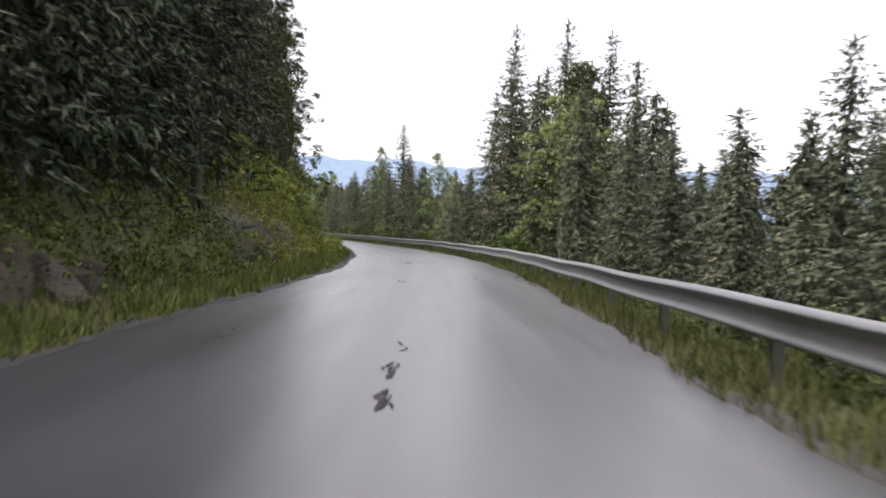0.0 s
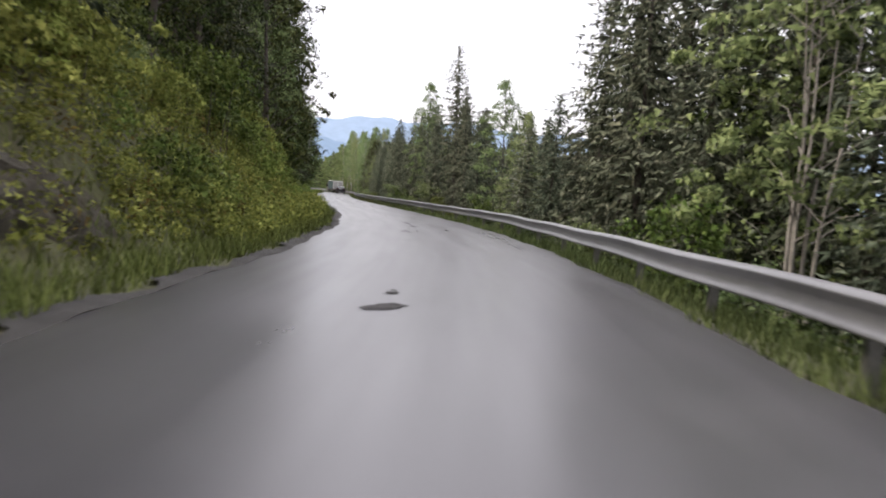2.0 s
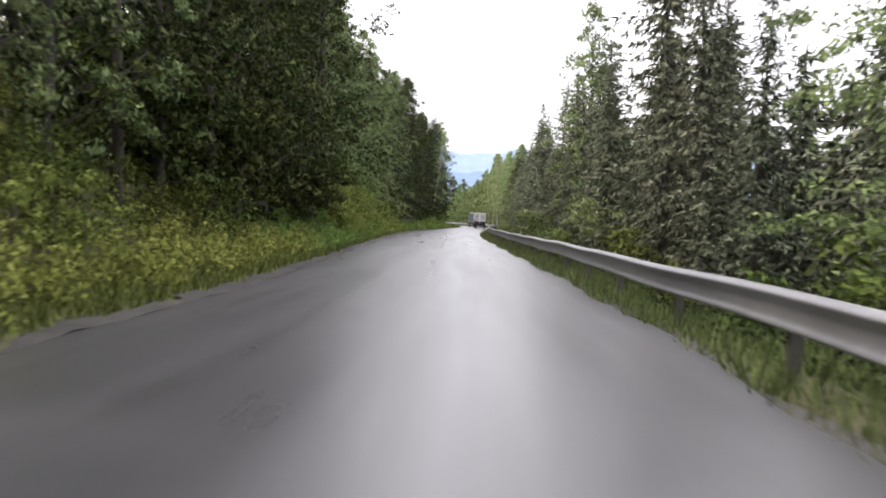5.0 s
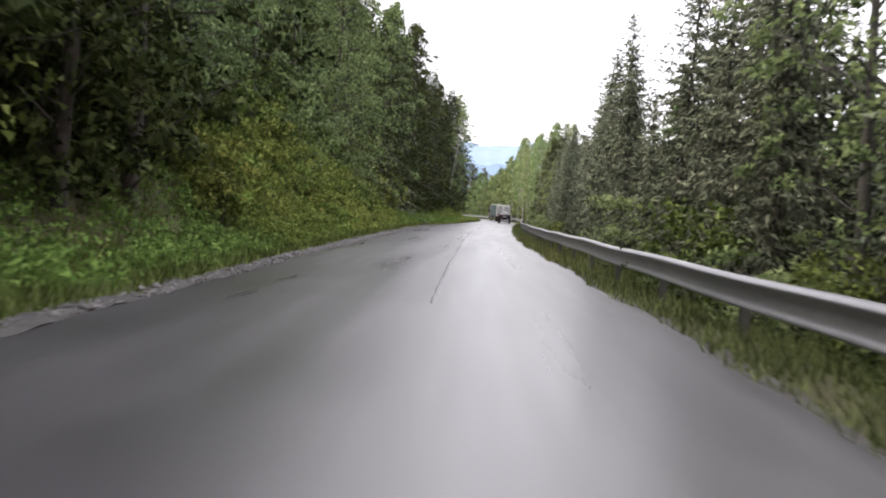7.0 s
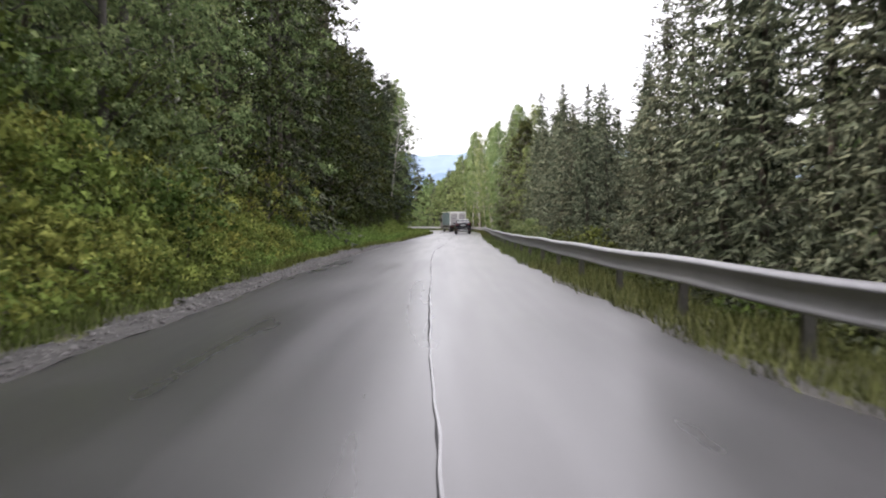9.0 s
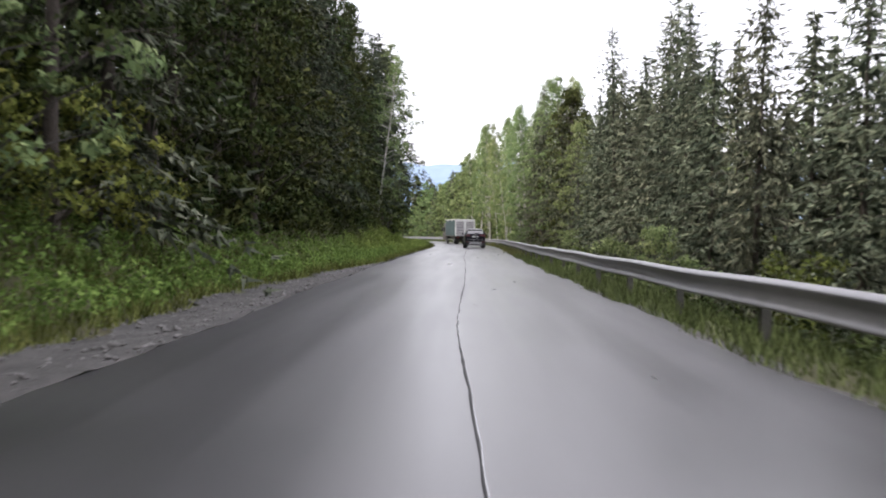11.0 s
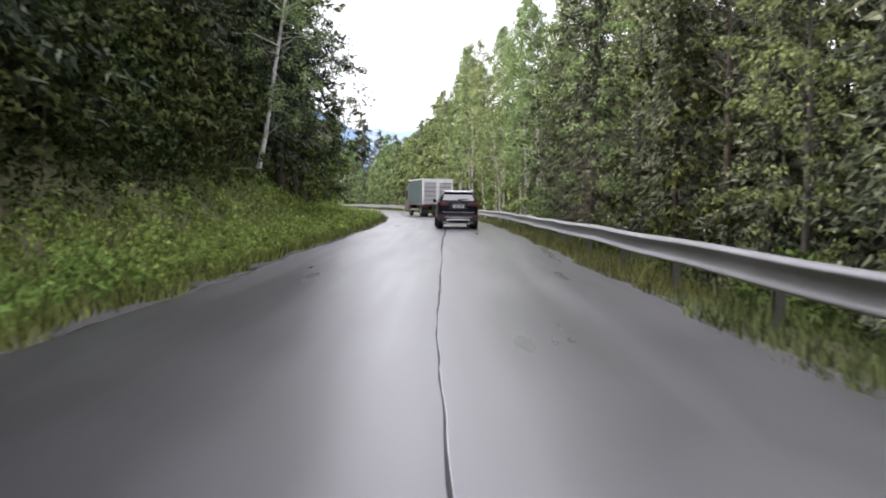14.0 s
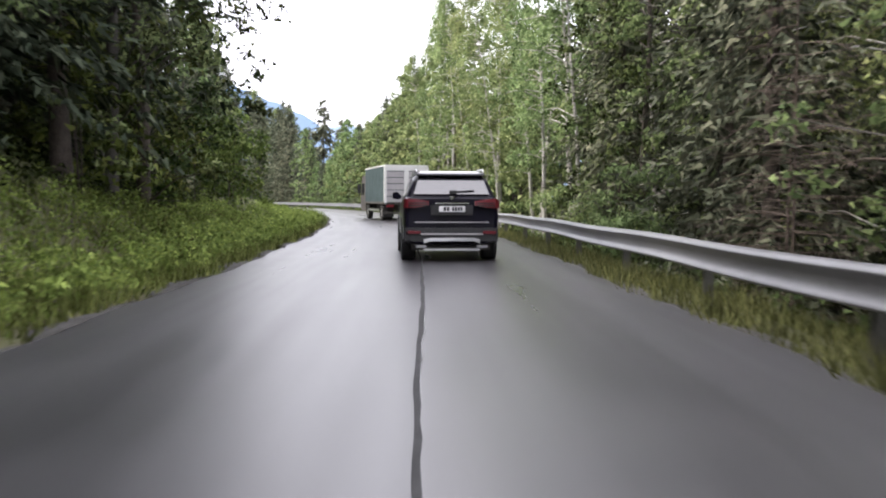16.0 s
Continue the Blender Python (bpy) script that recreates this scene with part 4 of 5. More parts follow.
    while s < 240:
        plant(R0.choice(["Y1", "H1", "H0", "H1"]), s, R0.uniform(5.0, 6.4), R0.uniform(0.5, 0.95), rng=R0)
        s += R0.uniform(3.5, 7.0)


fill()


def deep_wood(piece, material, label):
    """All the trees deep in the wood as one sheet of growth."""
    VV, FF, NN, n = [], [], [], 0
    for key, places in DEEP.items():
        me = next(ch.data for ch in PROTO[key].children if ch.name.startswith(piece))
        co, idx = np.empty(len(me.vertices) * 3, np.float32), np.empty(len(me.loops), np.int32)
        me.vertices.foreach_get("co", co)
        me.loops.foreach_get("vertex_index", idx)
        co, idx = co.reshape(-1, 3), idx.reshape(len(me.polygons), -1)
        nor = np.empty(len(me.vertices) * 3, np.float32)
        if piece == "crown":
            corner = np.empty(len(me.loops) * 3, np.float32)
            me.corner_normals.foreach_get("vector", corner)
            nor.reshape(-1, 3)[idx.ravel()] = corner.reshape(-1, 3)
        else:
            me.vertices.foreach_get("normal", nor)
        nor = nor.reshape(-1, 3)
        for m in places:
            a = np.array(m)
            VV.append(co @ a[:3, :3].T + a[:3, 3])
            NN.append(unit(nor @ a[:3, :3].T))
            FF.append(idx + n)
            n += len(co)
    ob = new("deep_wood", mesh_from("deep_wood", np.concatenate(VV), np.concatenate(FF), material, normals=np.concatenate(NN)))
    tagged(ob, label, "wood", kind="stuff")


deep_wood("crown", M_SPRUCE, "dark green spruce growth deep in the wood")
deep_wood("trunk", M_BARK, "dark spruce trunks deep in the wood")
for key in list(PROTO):
    if key not in USED:
        for ob in (*PROTO[key].children_recursive, PROTO[key]):
            bpy.data.objects.remove(ob)


# ---- grass and low plants ----
def carpet(name, label, s0, s1, lo, hi, per_m2, material, tall, kind, seed, wide=0.02):
    """Grass blades or low leafy plants scattered on the ground between two offsets."""
    rng = np.random.default_rng(seed)
    n = int((s1 - s0) * abs(hi(0.5 * (s0 + s1)) - lo(0.5 * (s0 + s1))) * per_m2)
    s = rng.uniform(s0, s1, n)
    u = rng.random(n)
    los, his = np.array([lo(q) for q in s]), np.array([hi(q) for q in s])
    d = los + (his - los) * u
    tuft = 0.5 + 0.5 * np.clip(wob(s, d, 1.7, seed) + 0.2 * wob(s, d, 6.0, seed + 1), -1, 1)
    keep = rng.random(n) < 0.25 + 0.9 * tuft
    if kind == "leaf":
        ledge = ((s > 23.5) & (s < 39) | (s > 4.5) & (s < 14.5)) & (d < -5.35) & (d > -6.75)
        keep &= ~ledge | (rng.random(n) < 0.50 + 0.3 * np.sin(s * 1.9 + d * 3.0))
    s, d, tuft = s[keep], d[keep], tuft[keep]
    n = len(s)
    x, y = on(s, d)
    P = np.stack([x, y, height(s, d) - 0.01], -1)
    if kind == "grass":
        h = tall * (0.35 + 0.75 * tuft) * rng.uniform(0.6, 1.3, n)
        way = unit(rng.normal(size=(n, 3)) * np.array([0.35, 0.35, 0.05]) + np.array([0, 0, 1]))
        lean = unit(np.array([0, 0, 0.8]) + rng.normal(size=(n, 3)) * 0.35)
        V, F, N = spikes(P, way, h, wide * rng.uniform(0.7, 1.5, n), rng, lean)
    else:
        # each plant a low dome of some nine leaves
        m = 9
        reach = np.repeat(rng.uniform(0.12, 0.36, n), m)[:, None]
        W = unit(rng.normal(size=(n * m, 3)) + np.array([0, 0, 0.45]))
        P = np.repeat(P, m, 0)
        P[:, 2] += np.repeat(tall * tuft * rng.random(n) ** 0.8, m)
        V, F, N = leaves(P + W * reach * np.array([1, 1, 0.8]) * rng.uniform(0.6, 1.0, (n * m, 1)), wide * rng.uniform(0.6, 1.4, n * m), rng, 0.45, W)
    ob = new(name, mesh_from(name, V, F, material, normals=N))
    return tagged(ob, label, "grass" if kind == "grass" else "undergrowth", kind="stuff")


def lawn():
    cuts = [-8, 26, 42, 92, 112, 140, 190, 240, 330]
    for i, (a, b) in enumerate(zip(cuts, cuts[1:])):
        far = 1.0 if b <= 240 else 0.35
        carpet("grass_verge", "long wet green grass at the foot of the bank", a, b, lambda s: left_edge(s) - shoulder_w(s) - 2.4, lambda s: left_edge(s) - shoulder_w(s) + 0.05,
               170 * far, M_GRASS, 0.42, "grass", 200 + i, 0.022)
        carpet("grass_verge", "rough green grass under the guard rail", a, b, lambda s: right_edge(s) - 0.04, lambda s: rail_d(s) + 1.5,
               190 * far, M_RAILGRASS, 0.40, "grass", 220 + i, 0.02)
        leafy = b <= 140 and b != 112
        carpet("bank_undergrowth", ("dark green low plants covering the bank" if b <= 26 else "yellow-green low plants and ferns covering the bank") if leafy else "green ferns and low plants on the grassy bank", a, b,
               lambda s: -10.4 if s < 150 else -7.5 if 176 < s < 204 else -8.3, lambda s: left_edge(s) - shoulder_w(s) - (1.5 if s < 42 else 0.4), (37 if leafy else 31) * far, (M_SHRUB if b <= 26 else M_HERB) if leafy else M_FERN, 1.15 if leafy else 0.8, "leaf", 240 + i, 0.050)
        carpet("bank_grass", "long green grass on the bank", a, b, lambda s: -9.6 if s < 150 else -7.5 if 176 < s < 204 else -8.3, lambda s: left_edge(s) - shoulder_w(s) - 1.8, (30 if leafy else 80) * far, M_GRASS, 0.6, "grass", 280 + i, 0.03)
        if 26 <= a < 90:
            carpet("dry_fern", "dry brown and yellow ferns among the green bank plants", a + 3, min(b, 62), lambda s: -8.8, lambda s: -5.5, 7, M_DRYFERN, 0.9, "leaf", 300 + i, 0.05)
        # Dark leaf colour fills in for the shade beneath the bank trees.
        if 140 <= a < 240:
            carpet("shade_undergrowth", "low plants under the bank trees, leaves coloured dark as shade", a, b, lambda s: -11.5, lambda s: -7.4 if 176 < s < 204 else -8.2, 30, M_LEAF, 0.7, "leaf", 320 + i, 0.065)
        carpet("slope_undergrowth", "low green plants on the falling slope behind the rail", a, b, lambda s: rail_d(s) + 0.6, lambda s: 9.5,
               8 * far, M_LEAF, 0.8, "leaf", 260 + i, 0.050)


lawn()


# ---- guard rail ----
def beam_mesh(s0, s1):
    """One length of W-shaped beam."""
    # depth towards the road, height
    prof = [(-0.020, 0.385), (-0.070, 0.396), (-0.084, 0.412), (-0.082, 0.426), (-0.062, 0.450), (-0.038, 0.490), (-0.022, 0.540), (-0.020, 0.575), (-0.036, 0.612), (-0.080, 0.676),
            (-0.088, 0.690), (-0.085, 0.704), (-0.050, 0.740), (-0.006, 0.762)]
    back = [(a + 0.006, b) for a, b in prof[::-1]]
    loop = prof + back
    n = len(loop)
    V = []
    ss = np.linspace(s0, s1, 5)
    for s in ss:
        for a, b in loop:
            x, y = on(s, rail_d(s) + a + 0.02 * math.sin(s * 0.45))
            V.append((x, y, b + 0.012 * math.sin(s * 0.8) + 0.01 * math.sin(s * 0.23)))
    F = [(i * n + j, i * n + (j + 1) % n, (i + 1) * n + (j + 1) % n, (i + 1) * n + j) for i in range(len(ss) - 1) for j in range(n)]
    return mesh_from("beam", V, F, M_ZINC)


def post_mesh():
    """A C-shaped post with its spacer block and bolt head, standing at the origin."""
    bm = bmesh.new()

    def box(x0, x1, y0, y1, z0, z1):
        bmesh.ops.create_cube(bm, size=1, matrix=Matrix.Translation(((x0 + x1) / 2, (y0 + y1) / 2, (z0 + z1) / 2)) @ Matrix.Diagonal((x1 - x0, y1 - y0, z1 - z0, 1)))

    box(0.10, 0.22, -0.05, -0.044, -0.7, 0.735)
    box(0.10, 0.106, -0.044, 0.05, -0.7, 0.735)
    box(0.214, 0.22, -0.044, 0.05, -0.7, 0.735)
    me = bpy.data.meshes.new("post")
    bm.to_mesh(me)
    bm.free()
    me.materials.append(M_POST)
    bm = bmesh.new()
    box(0.012, 0.098, -0.06, 0.06, 0.43, 0.72)
    bmesh.ops.bevel(bm, geom=bm.edges[:], offset=0.008, segments=1, affect="EDGES")
    sp = bpy.data.meshes.new("spacer")
    bm.to_mesh(sp)
    bm.free()
    sp.materials.append(M_POST)
    bm = bmesh.new()
    bmesh.ops.create_cone(bm, cap_ends=True, segments=8, radius1=0.02, radius2=0.014, depth=0.02, matrix=Matrix.Translation((-0.012, 0, 0.595)) @ Matrix.Rotation(-math.pi / 2, 4, "Y"))
    bo = bpy.data.meshes.new("bolt")
    bm.to_mesh(bo)
    bm.free()
    bo.materials.append(M_ZINC)
    return me, sp, bo


def build_rail():
    rail = new("guard_rail")
    x, y = on(-20, rail_d(-20))
    rail.location = (x, y, 0)
    tagged(rail, "long weathered zinc guard rail on steel posts along the road", "guard rail")
    inv = Matrix.Translation((-x, -y, 0))
    post, spacer, bolt = post_mesh()
    for i in range(104):
        s = -20 + 4.0 * i
        b = part("beam", beam_mesh(s, s + 4.02), rail)
        b.matrix_parent_inverse = inv
        px, py = on(s, rail_d(s) + 0.02 * math.sin(s * 0.45))
        p = part("post", post, rail)
        p.matrix_parent_inverse = inv
        p.location = (px, py, 0.004 * math.sin(i * 2.7))
        p.rotation_euler = (radians(1.5 * math.sin(i * 1.9)), 0, radians(heading(s) + 2 * math.sin(i * 3.1)))
        part("spacer", spacer, p)
        part("bolt", bolt, p, "zinc bolt head")


build_rail()


# ---- marks on the road ----
def seam():
    """The long wavering joint near the middle of the road, a dark slit with a pale lip painted for the wet glint."""
    rng = np.random.default_rng(5)
    ss = np.arange(101, 262, 0.35)
    mid = seam_d(ss)
    mid = mid + 0.008 * np.sin(ss * 0.9) + 0.004 * np.sin(ss * 3.7) + rng.normal(size=len(ss)) * 0.003
    half = np.clip(0.009 + 0.004 * np.sin(ss * 0.6) + np.interp(ss, [198, 206, 214, 222], [0.0, 0.016, 0.016, 0.0]) + rng.normal(size=len(ss)) * 0.0025, 0.004, 0.05)
    for nm, lo, hi, z, mat, label in (("road_seam", mid - half, mid + half, 0.016, M_TAR, "dark open seam along the wet asphalt"),
                                      ("road_seam_lip", mid + half, mid + half + np.interp(ss, [101, 130, 150, 262], [0.018, 0.018, 0.006, 0.006]) + 0.004 * np.sin(ss), 0.017, M_LIP, "pale lip beside the asphalt seam, wet glint put into its colour")):
        V, UV = [], []
        for s, a, b in zip(ss, lo, hi):
            for d in (a, b):
                x, y = on(s, d)
                V.append((x, y, z))
        F = [(2 * i, 2 * i + 1, 2 * i + 3, 2 * i + 2) for i in range(len(ss) - 1)]
        tagged(new(nm, mesh_from(nm, V, F, mat)), label, "road seam", kind="structure")


seam()


def patch(s, d, long, wide, seed):
    """A scar where the top of the asphalt has come away: ragged slivers side by side."""
    rng = random.Random(seed)
    z = 0.018 + 0.0008 * (seed % 25)
    along = long > 2.5 * wide
    run, across = (long, wide) if along else (wide, long)
    V, F = [], []
    for k in range(max(2, int(across / 0.06))):
        u0 = rng.uniform(-0.5, 0.15)
        u1 = min(0.5, u0 + rng.uniform(0.25, 0.7))
        mid = (k + 0.5) / max(2, int(across / 0.06)) - 0.5
        n = 14
        base = len(V)
        for q in range(n + 1):
            u = u0 + (u1 - u0) * q / n
            c = mid * across + rng.uniform(-0.018, 0.018) + 0.03 * math.sin(u * 9 + seed + k)
            h = (0.005 + 0.032 * math.sin(math.pi * q / n)) * rng.uniform(0.3, 1.0) * min(1, across * 3 + 0.3)
            for w in (c - h, c + h):
                V.append((*(on(s + u * run, d + w) if along else on(s + w, d + u * run)), z + 0.0001 * k))
        F += [(base + 2 * q, base + 2 * q + 1, base + 2 * q + 3, base + 2 * q + 2) for q in range(n)]
    ob = new("road_scar", mesh_from("road_scar", V, F, M_PATCH))
    tagged(ob, "dark broken scar in the worn asphalt", "road scar", "road scars", "structure")


def pothole(s, d, long, wide, seed):
    """A shallow ragged hole where a piece of the asphalt has come out."""
    rng = random.Random(seed)
    n = 26
    V = [(*on(s, d), 0.0135)]
    for ring, z in ((0.82, 0.0145), (1.0, 0.0205)):
        rng.seed(seed)
        for k in range(n):
            a = 2 * math.pi * k / n
            r = ring * (0.72 + 0.28 * math.cos(2 * a + seed)) * rng.uniform(0.72, 1.18)
            V.append((*on(s + 0.5 * long * r * math.sin(a), d + 0.5 * wide * r * math.cos(a) + 0.12 * wide * math.sin(3 * a + seed)), z + 0.0004 * (seed % 7)))
    F = [(0, 1 + k, 1 + (k + 1) % n) for k in range(n)]
    F += [f for k in range(n) for f in ((1 + k, 1 + n + k, 1 + n + (k + 1) % n), (1 + k, 1 + n + (k + 1) % n, 1 + (k + 1) % n))]
    ob = new("pothole", mesh_from("pothole", V, F, M_PATCH))
    tagged(ob, "shallow dark pothole in the worn asphalt", "pothole", "potholes", "structure")


for i, (s, d, long, wide) in enumerate([(6.1, -0.48, 0.8, 0.16), (7.5, -0.52, 0.9, 0.13), (8.8, -0.48, 1.0, 0.12), (35.4, -0.95, 0.5, 0.2), (47.3, -0.8, 0.13, 1.1), (47.4, 0.50, 0.11, 0.85),
                                        (56.9, -0.62, 0.35, 0.85), (57.7, -0.38, 0.3, 0.5), (52.2, -0.93, 1.4, 0.35), (61.5, -0.6, 0.3, 0.3), (54.4, -0.75, 0.25, 0.3), (87.8, -3.0, 1.3, 0.16),
                                        (100.0, -2.58, 2.4, 0.14), (102.6, -2.55, 2.6, 0.12), (156.0, 0.16, 0.10, 0.4)]):
    patch(s, d, long, wide, 300 + i)
for i, (s, d, long, wide) in enumerate([(6.0, -0.50, 0.75, 0.13), (7.1, -0.50, 0.5, 0.10), (34.0, -0.93, 0.95, 0.46), (35.3, -0.92, 0.35, 0.14), (60.35, -0.47, 0.85, 0.30), (59.5, -0.40, 0.4, 0.14), (57.2, -0.42, 0.9, 0.36),
                                        (53.4, -0.52, 0.45, 0.12), (52.6, -0.90, 0.5, 0.22), (53.25, 0.27, 0.5, 0.07), (160.3, 0.60, 0.3, 0.10)]):
    pothole(s, d, long, wide, 60 + i)


# ---- rocks in the bank ----
def rock(s, d, z, size, seed, material=None, label="brown-grey split rock showing through the mossy bank"):
    """A split, angular block half buried in the bank."""
    rng = np.random.default_rng(seed)
    bm = bmesh.new()
    bmesh.ops.create_icosphere(bm, subdivisions=3, radius=1.0)
    planes = [(unit(rng.normal(size=3)), rng.uniform(0.45, 0.85)) for _ in range(11)]
    for v in bm.verts:
        p = np.array(v.co)
        for n, c in planes:
            over = p @ n - c
            if over > 0:
                p = p - n * over * 0.93
        v.co = Vector(p) + Vector(rng.normal(size=3) * 0.018)
    me = bpy.data.meshes.new("rock")
    bm.to_mesh(me)
    bm.free()
    me.materials.append(material or M_ROCK)
    ob = new("rock", me)
    x, y = on(s, d)
    ob.location = (x, y, float(height(s, d)) + z)
    ob.scale = size
    ob.rotation_euler = (rng.uniform(-0.3, 0.3), rng.uniform(-0.3, 0.3), rng.uniform(0, 6))
    tagged(ob, label, "rock", "rocks in the bank")


def ledge(s0, s1, lift, seed):
    """Bare earth and split rock where the bank has broken away: a ragged face with an overhanging lip."""
    rng = np.random.default_rng(seed)
    ss = np.arange(s0, s1, 0.16)
    rows = 11
    V = []
    for s in ss:
        fade = min(1.0, (s - s0) / 2.5, (s1 - s) / 2.5)
        foot, head = -5.6 + 0.18 * math.sin(s * 1.3 + seed) + 0.1 * math.sin(s * 3.1), -6.45 + 0.25 * math.sin(s * 0.9 + seed)
        for k in range(rows):
            u = k / (rows - 1)
            d = foot + (head - foot) * u
            step = 0.10 * (math.floor(4 * (u + 0.12 * math.sin(s * 2.3 + seed))) % 2)
            out = math.sin(math.pi * u) ** 0.6 * fade * (lift + step + 0.10 * math.sin(s * 5.7 + 9 * u) + 0.06 * rng.normal())
            x, y = on(s, d + 0.7 * out)
            V.append((x, y, float(height(s, d)) - 0.06 + 0.75 * out))
    F = [(i * rows + j, i * rows + j + 1, (i + 1) * rows + j + 1, (i + 1) * rows + j) for i in range(len(ss) - 1) for j in range(rows - 1)]
    ob = new("bank_ledge", mesh_from("bank_ledge", V, F, M_LEDGE))
    tagged(ob, "bare brown earth and broken rock face in the bank", "bank", kind="structure")


ledge(21.5, 39.5, 0.22, 3)
ledge(3.5, 15.0, 0.30, 8)
ledge(94.0, 101.5, 0.16, 5)


def rocks():
    r = random.Random(77)
    for k in range(26):
        s = r.uniform(24, 38.5)
        rock(s, -r.uniform(5.7, 6.6), r.uniform(-0.16, 0.04), (r.uniform(0.25, 0.6), r.uniform(0.25, 0.55), r.uniform(0.18, 0.4)), 400 + k)
    for k in range(12):
        s = r.uniform(5, 14)
        rock(s, -r.uniform(5.8, 6.6), r.uniform(-0.1, 0.12), (r.uniform(0.3, 0.7), r.uniform(0.3, 0.6), r.uniform(0.2, 0.45)), 430 + k)
    for k, (s, d, q) in enumerate([(22.3, -3.85, 0.10), (19.5, -3.72, 0.08), (93.3, -4.6, 0.10), (98.4, -3.55, 0.09)]):
        rock(s, d, 0.06, (q, q * 1.3, q * 0.7), 470 + k, M_STONE, "pale stone lying at the edge of the road")
    rock(130.5, -6.2, 0.1, (0.5, 0.45, 0.5), 450)
    for k in range(5):
        rock(r.uniform(98, 102), -r.uniform(7.6, 8.4), r.uniform(0.1, 0.4), (r.uniform(0.4, 0.8), r.uniform(0.4, 0.7), r.uniform(0.4, 0.7)), 455 + k)


rocks()


def loose_stones():
    """Small stones scattered over the gravel, too many to count."""
    rng = np.random.default_rng(91)
    base = np.array([(1, 0, 0), (-1, 0, 0), (0, 1, 0), (0, -1, 0), (0, 0, 0.7), (0, 0, -0.7)], float)
    tris = np.array([(0, 2, 4), (2, 1, 4), (1, 3, 4), (3, 0, 4), (2, 0, 5), (1, 2, 5), (3, 1, 5), (0, 3, 5)])
    VV, FF = [], []
    for k in range(2600):
        s = rng.uniform(97, 175)
        w = float(shoulder_w(s))
        d = float(left_edge(s)) - rng.uniform(0.05, 1.05) * w
        x, y = on(s, d)
        r = rng.uniform(0.015, 0.05) * (1.8 if rng.random() < 0.06 else 1)
        a = rng.uniform(0, 6.28)
        q = base * rng.uniform(0.6, 1.3, (6, 1)) * r
        q = np.stack([q[:, 0] * math.cos(a) - q[:, 1] * math.sin(a), q[:, 0] * math.sin(a) + q[:, 1] * math.cos(a), q[:, 2]], 1)
        VV.append(q + np.array([x, y, float(height(s, d)) + 0.045]))
        FF.append(tris + 6 * k)
    ob = new("loose_stones", mesh_from("loose_stones", np.concatenate(VV), np.concatenate(FF), M_STONE))
    tagged(ob, "loose grey stones lying on the gravel shoulder", "gravel", kind="stuff")


loose_stones()


# ---- vehicles ----
M_PAINT = plain("dark_car_paint", (0.007, 0.006, 0.014), 0.28, 0.0, 0.0, 0.22)
M_GLASS_DARK = plain("tinted_glass", (0.022, 0.022, 0.026), 0.05, 0.0, 1.0, 1.0)
M_RUBBER = surface("tyre_rubber", (0.012, 0.012, 0.012), (0.035, 0.034, 0.033), 8, 0.8, 0, 0.3, 0.005, 60)
M_CHROME = plain("chrome", (0.75, 0.75, 0.77), 0.14, 1.0)
M_BLACK = surface("black_plastic", (0.012, 0.012, 0.013), (0.03, 0.03, 0.032), 8, 0.6, 0, 0.2, 0.003, 80)
M_RED = plain("red_lamp_lens", (0.14, 0.005, 0.012), 0.35, 0.0, 0.15)
M_WHITE = surface("white_paint", (0.62, 0.62, 0.62), (0.80, 0.80, 0.79), 3, 0.45, 0, 0.1, 0.004, 30)
M_SILVER = surface("silver_trim", (0.45, 0.45, 0.46), (0.62, 0.62, 0.63), 4, 0.3, 0.8, 0.05, 0.002, 40)
M_ALLOY = surface("wheel_alloy", (0.30, 0.30, 0.31), (0.45, 0.45, 0.46), 4, 0.35, 0.85, 0.05, 0.002, 40)
M_TARP = surface("grey_green_tarpaulin", (0.040, 0.058, 0.062), (0.070, 0.092, 0.097), 1.4, 0.95, 0, 0.5, 0.03, 5)
M_TARP.node_tree.nodes["Principled BSDF"].inputs["Specular IOR Level"].default_value = 0.03
M_PANEL = surface("grey_panel", (0.34, 0.33, 0.34), (0.52, 0.50, 0.52), 2.5, 0.5, 0.1, 0.2, 0.006, 25)
M_CHASSIS = surface("dirty_chassis", (0.02, 0.019, 0.018), (0.07, 0.062, 0.055), 3, 0.8, 0, 0.4, 0.01, 30)
M_INK = plain("plate_ink", (0.03, 0.03, 0.035), 0.6)


def shaped(name, bm, material, parent, label="", smooth=True, bevel=0.0):
    if bevel:
        bmesh.ops.bevel(bm, geom=[e for e in bm.edges if len(e.link_faces) == 2 and e.calc_face_angle(0) > 0.5], offset=bevel, segments=2, affect="EDGES")
    bmesh.ops.recalc_face_normals(bm, faces=bm.faces[:])
    me = bpy.data.meshes.new(name)
    bm.to_mesh(me)
    bm.free()
    me.materials.append(material)
    if smooth:
        for f in me.polygons:
            f.use_smooth = True
        me.set_sharp_from_angle(angle=radians(32))
    return part(name, me, parent, label)


def block(x0, x1, y0, y1, z0, z1, bm=None):
    bm = bm or bmesh.new()
    bmesh.ops.create_cube(bm, size=1, matrix=Matrix.Translation(((x0 + x1) / 2, (y0 + y1) / 2, (z0 + z1) / 2)) @ Matrix.Diagonal((x1 - x0, y1 - y0, z1 - z0, 1)))
    return bm


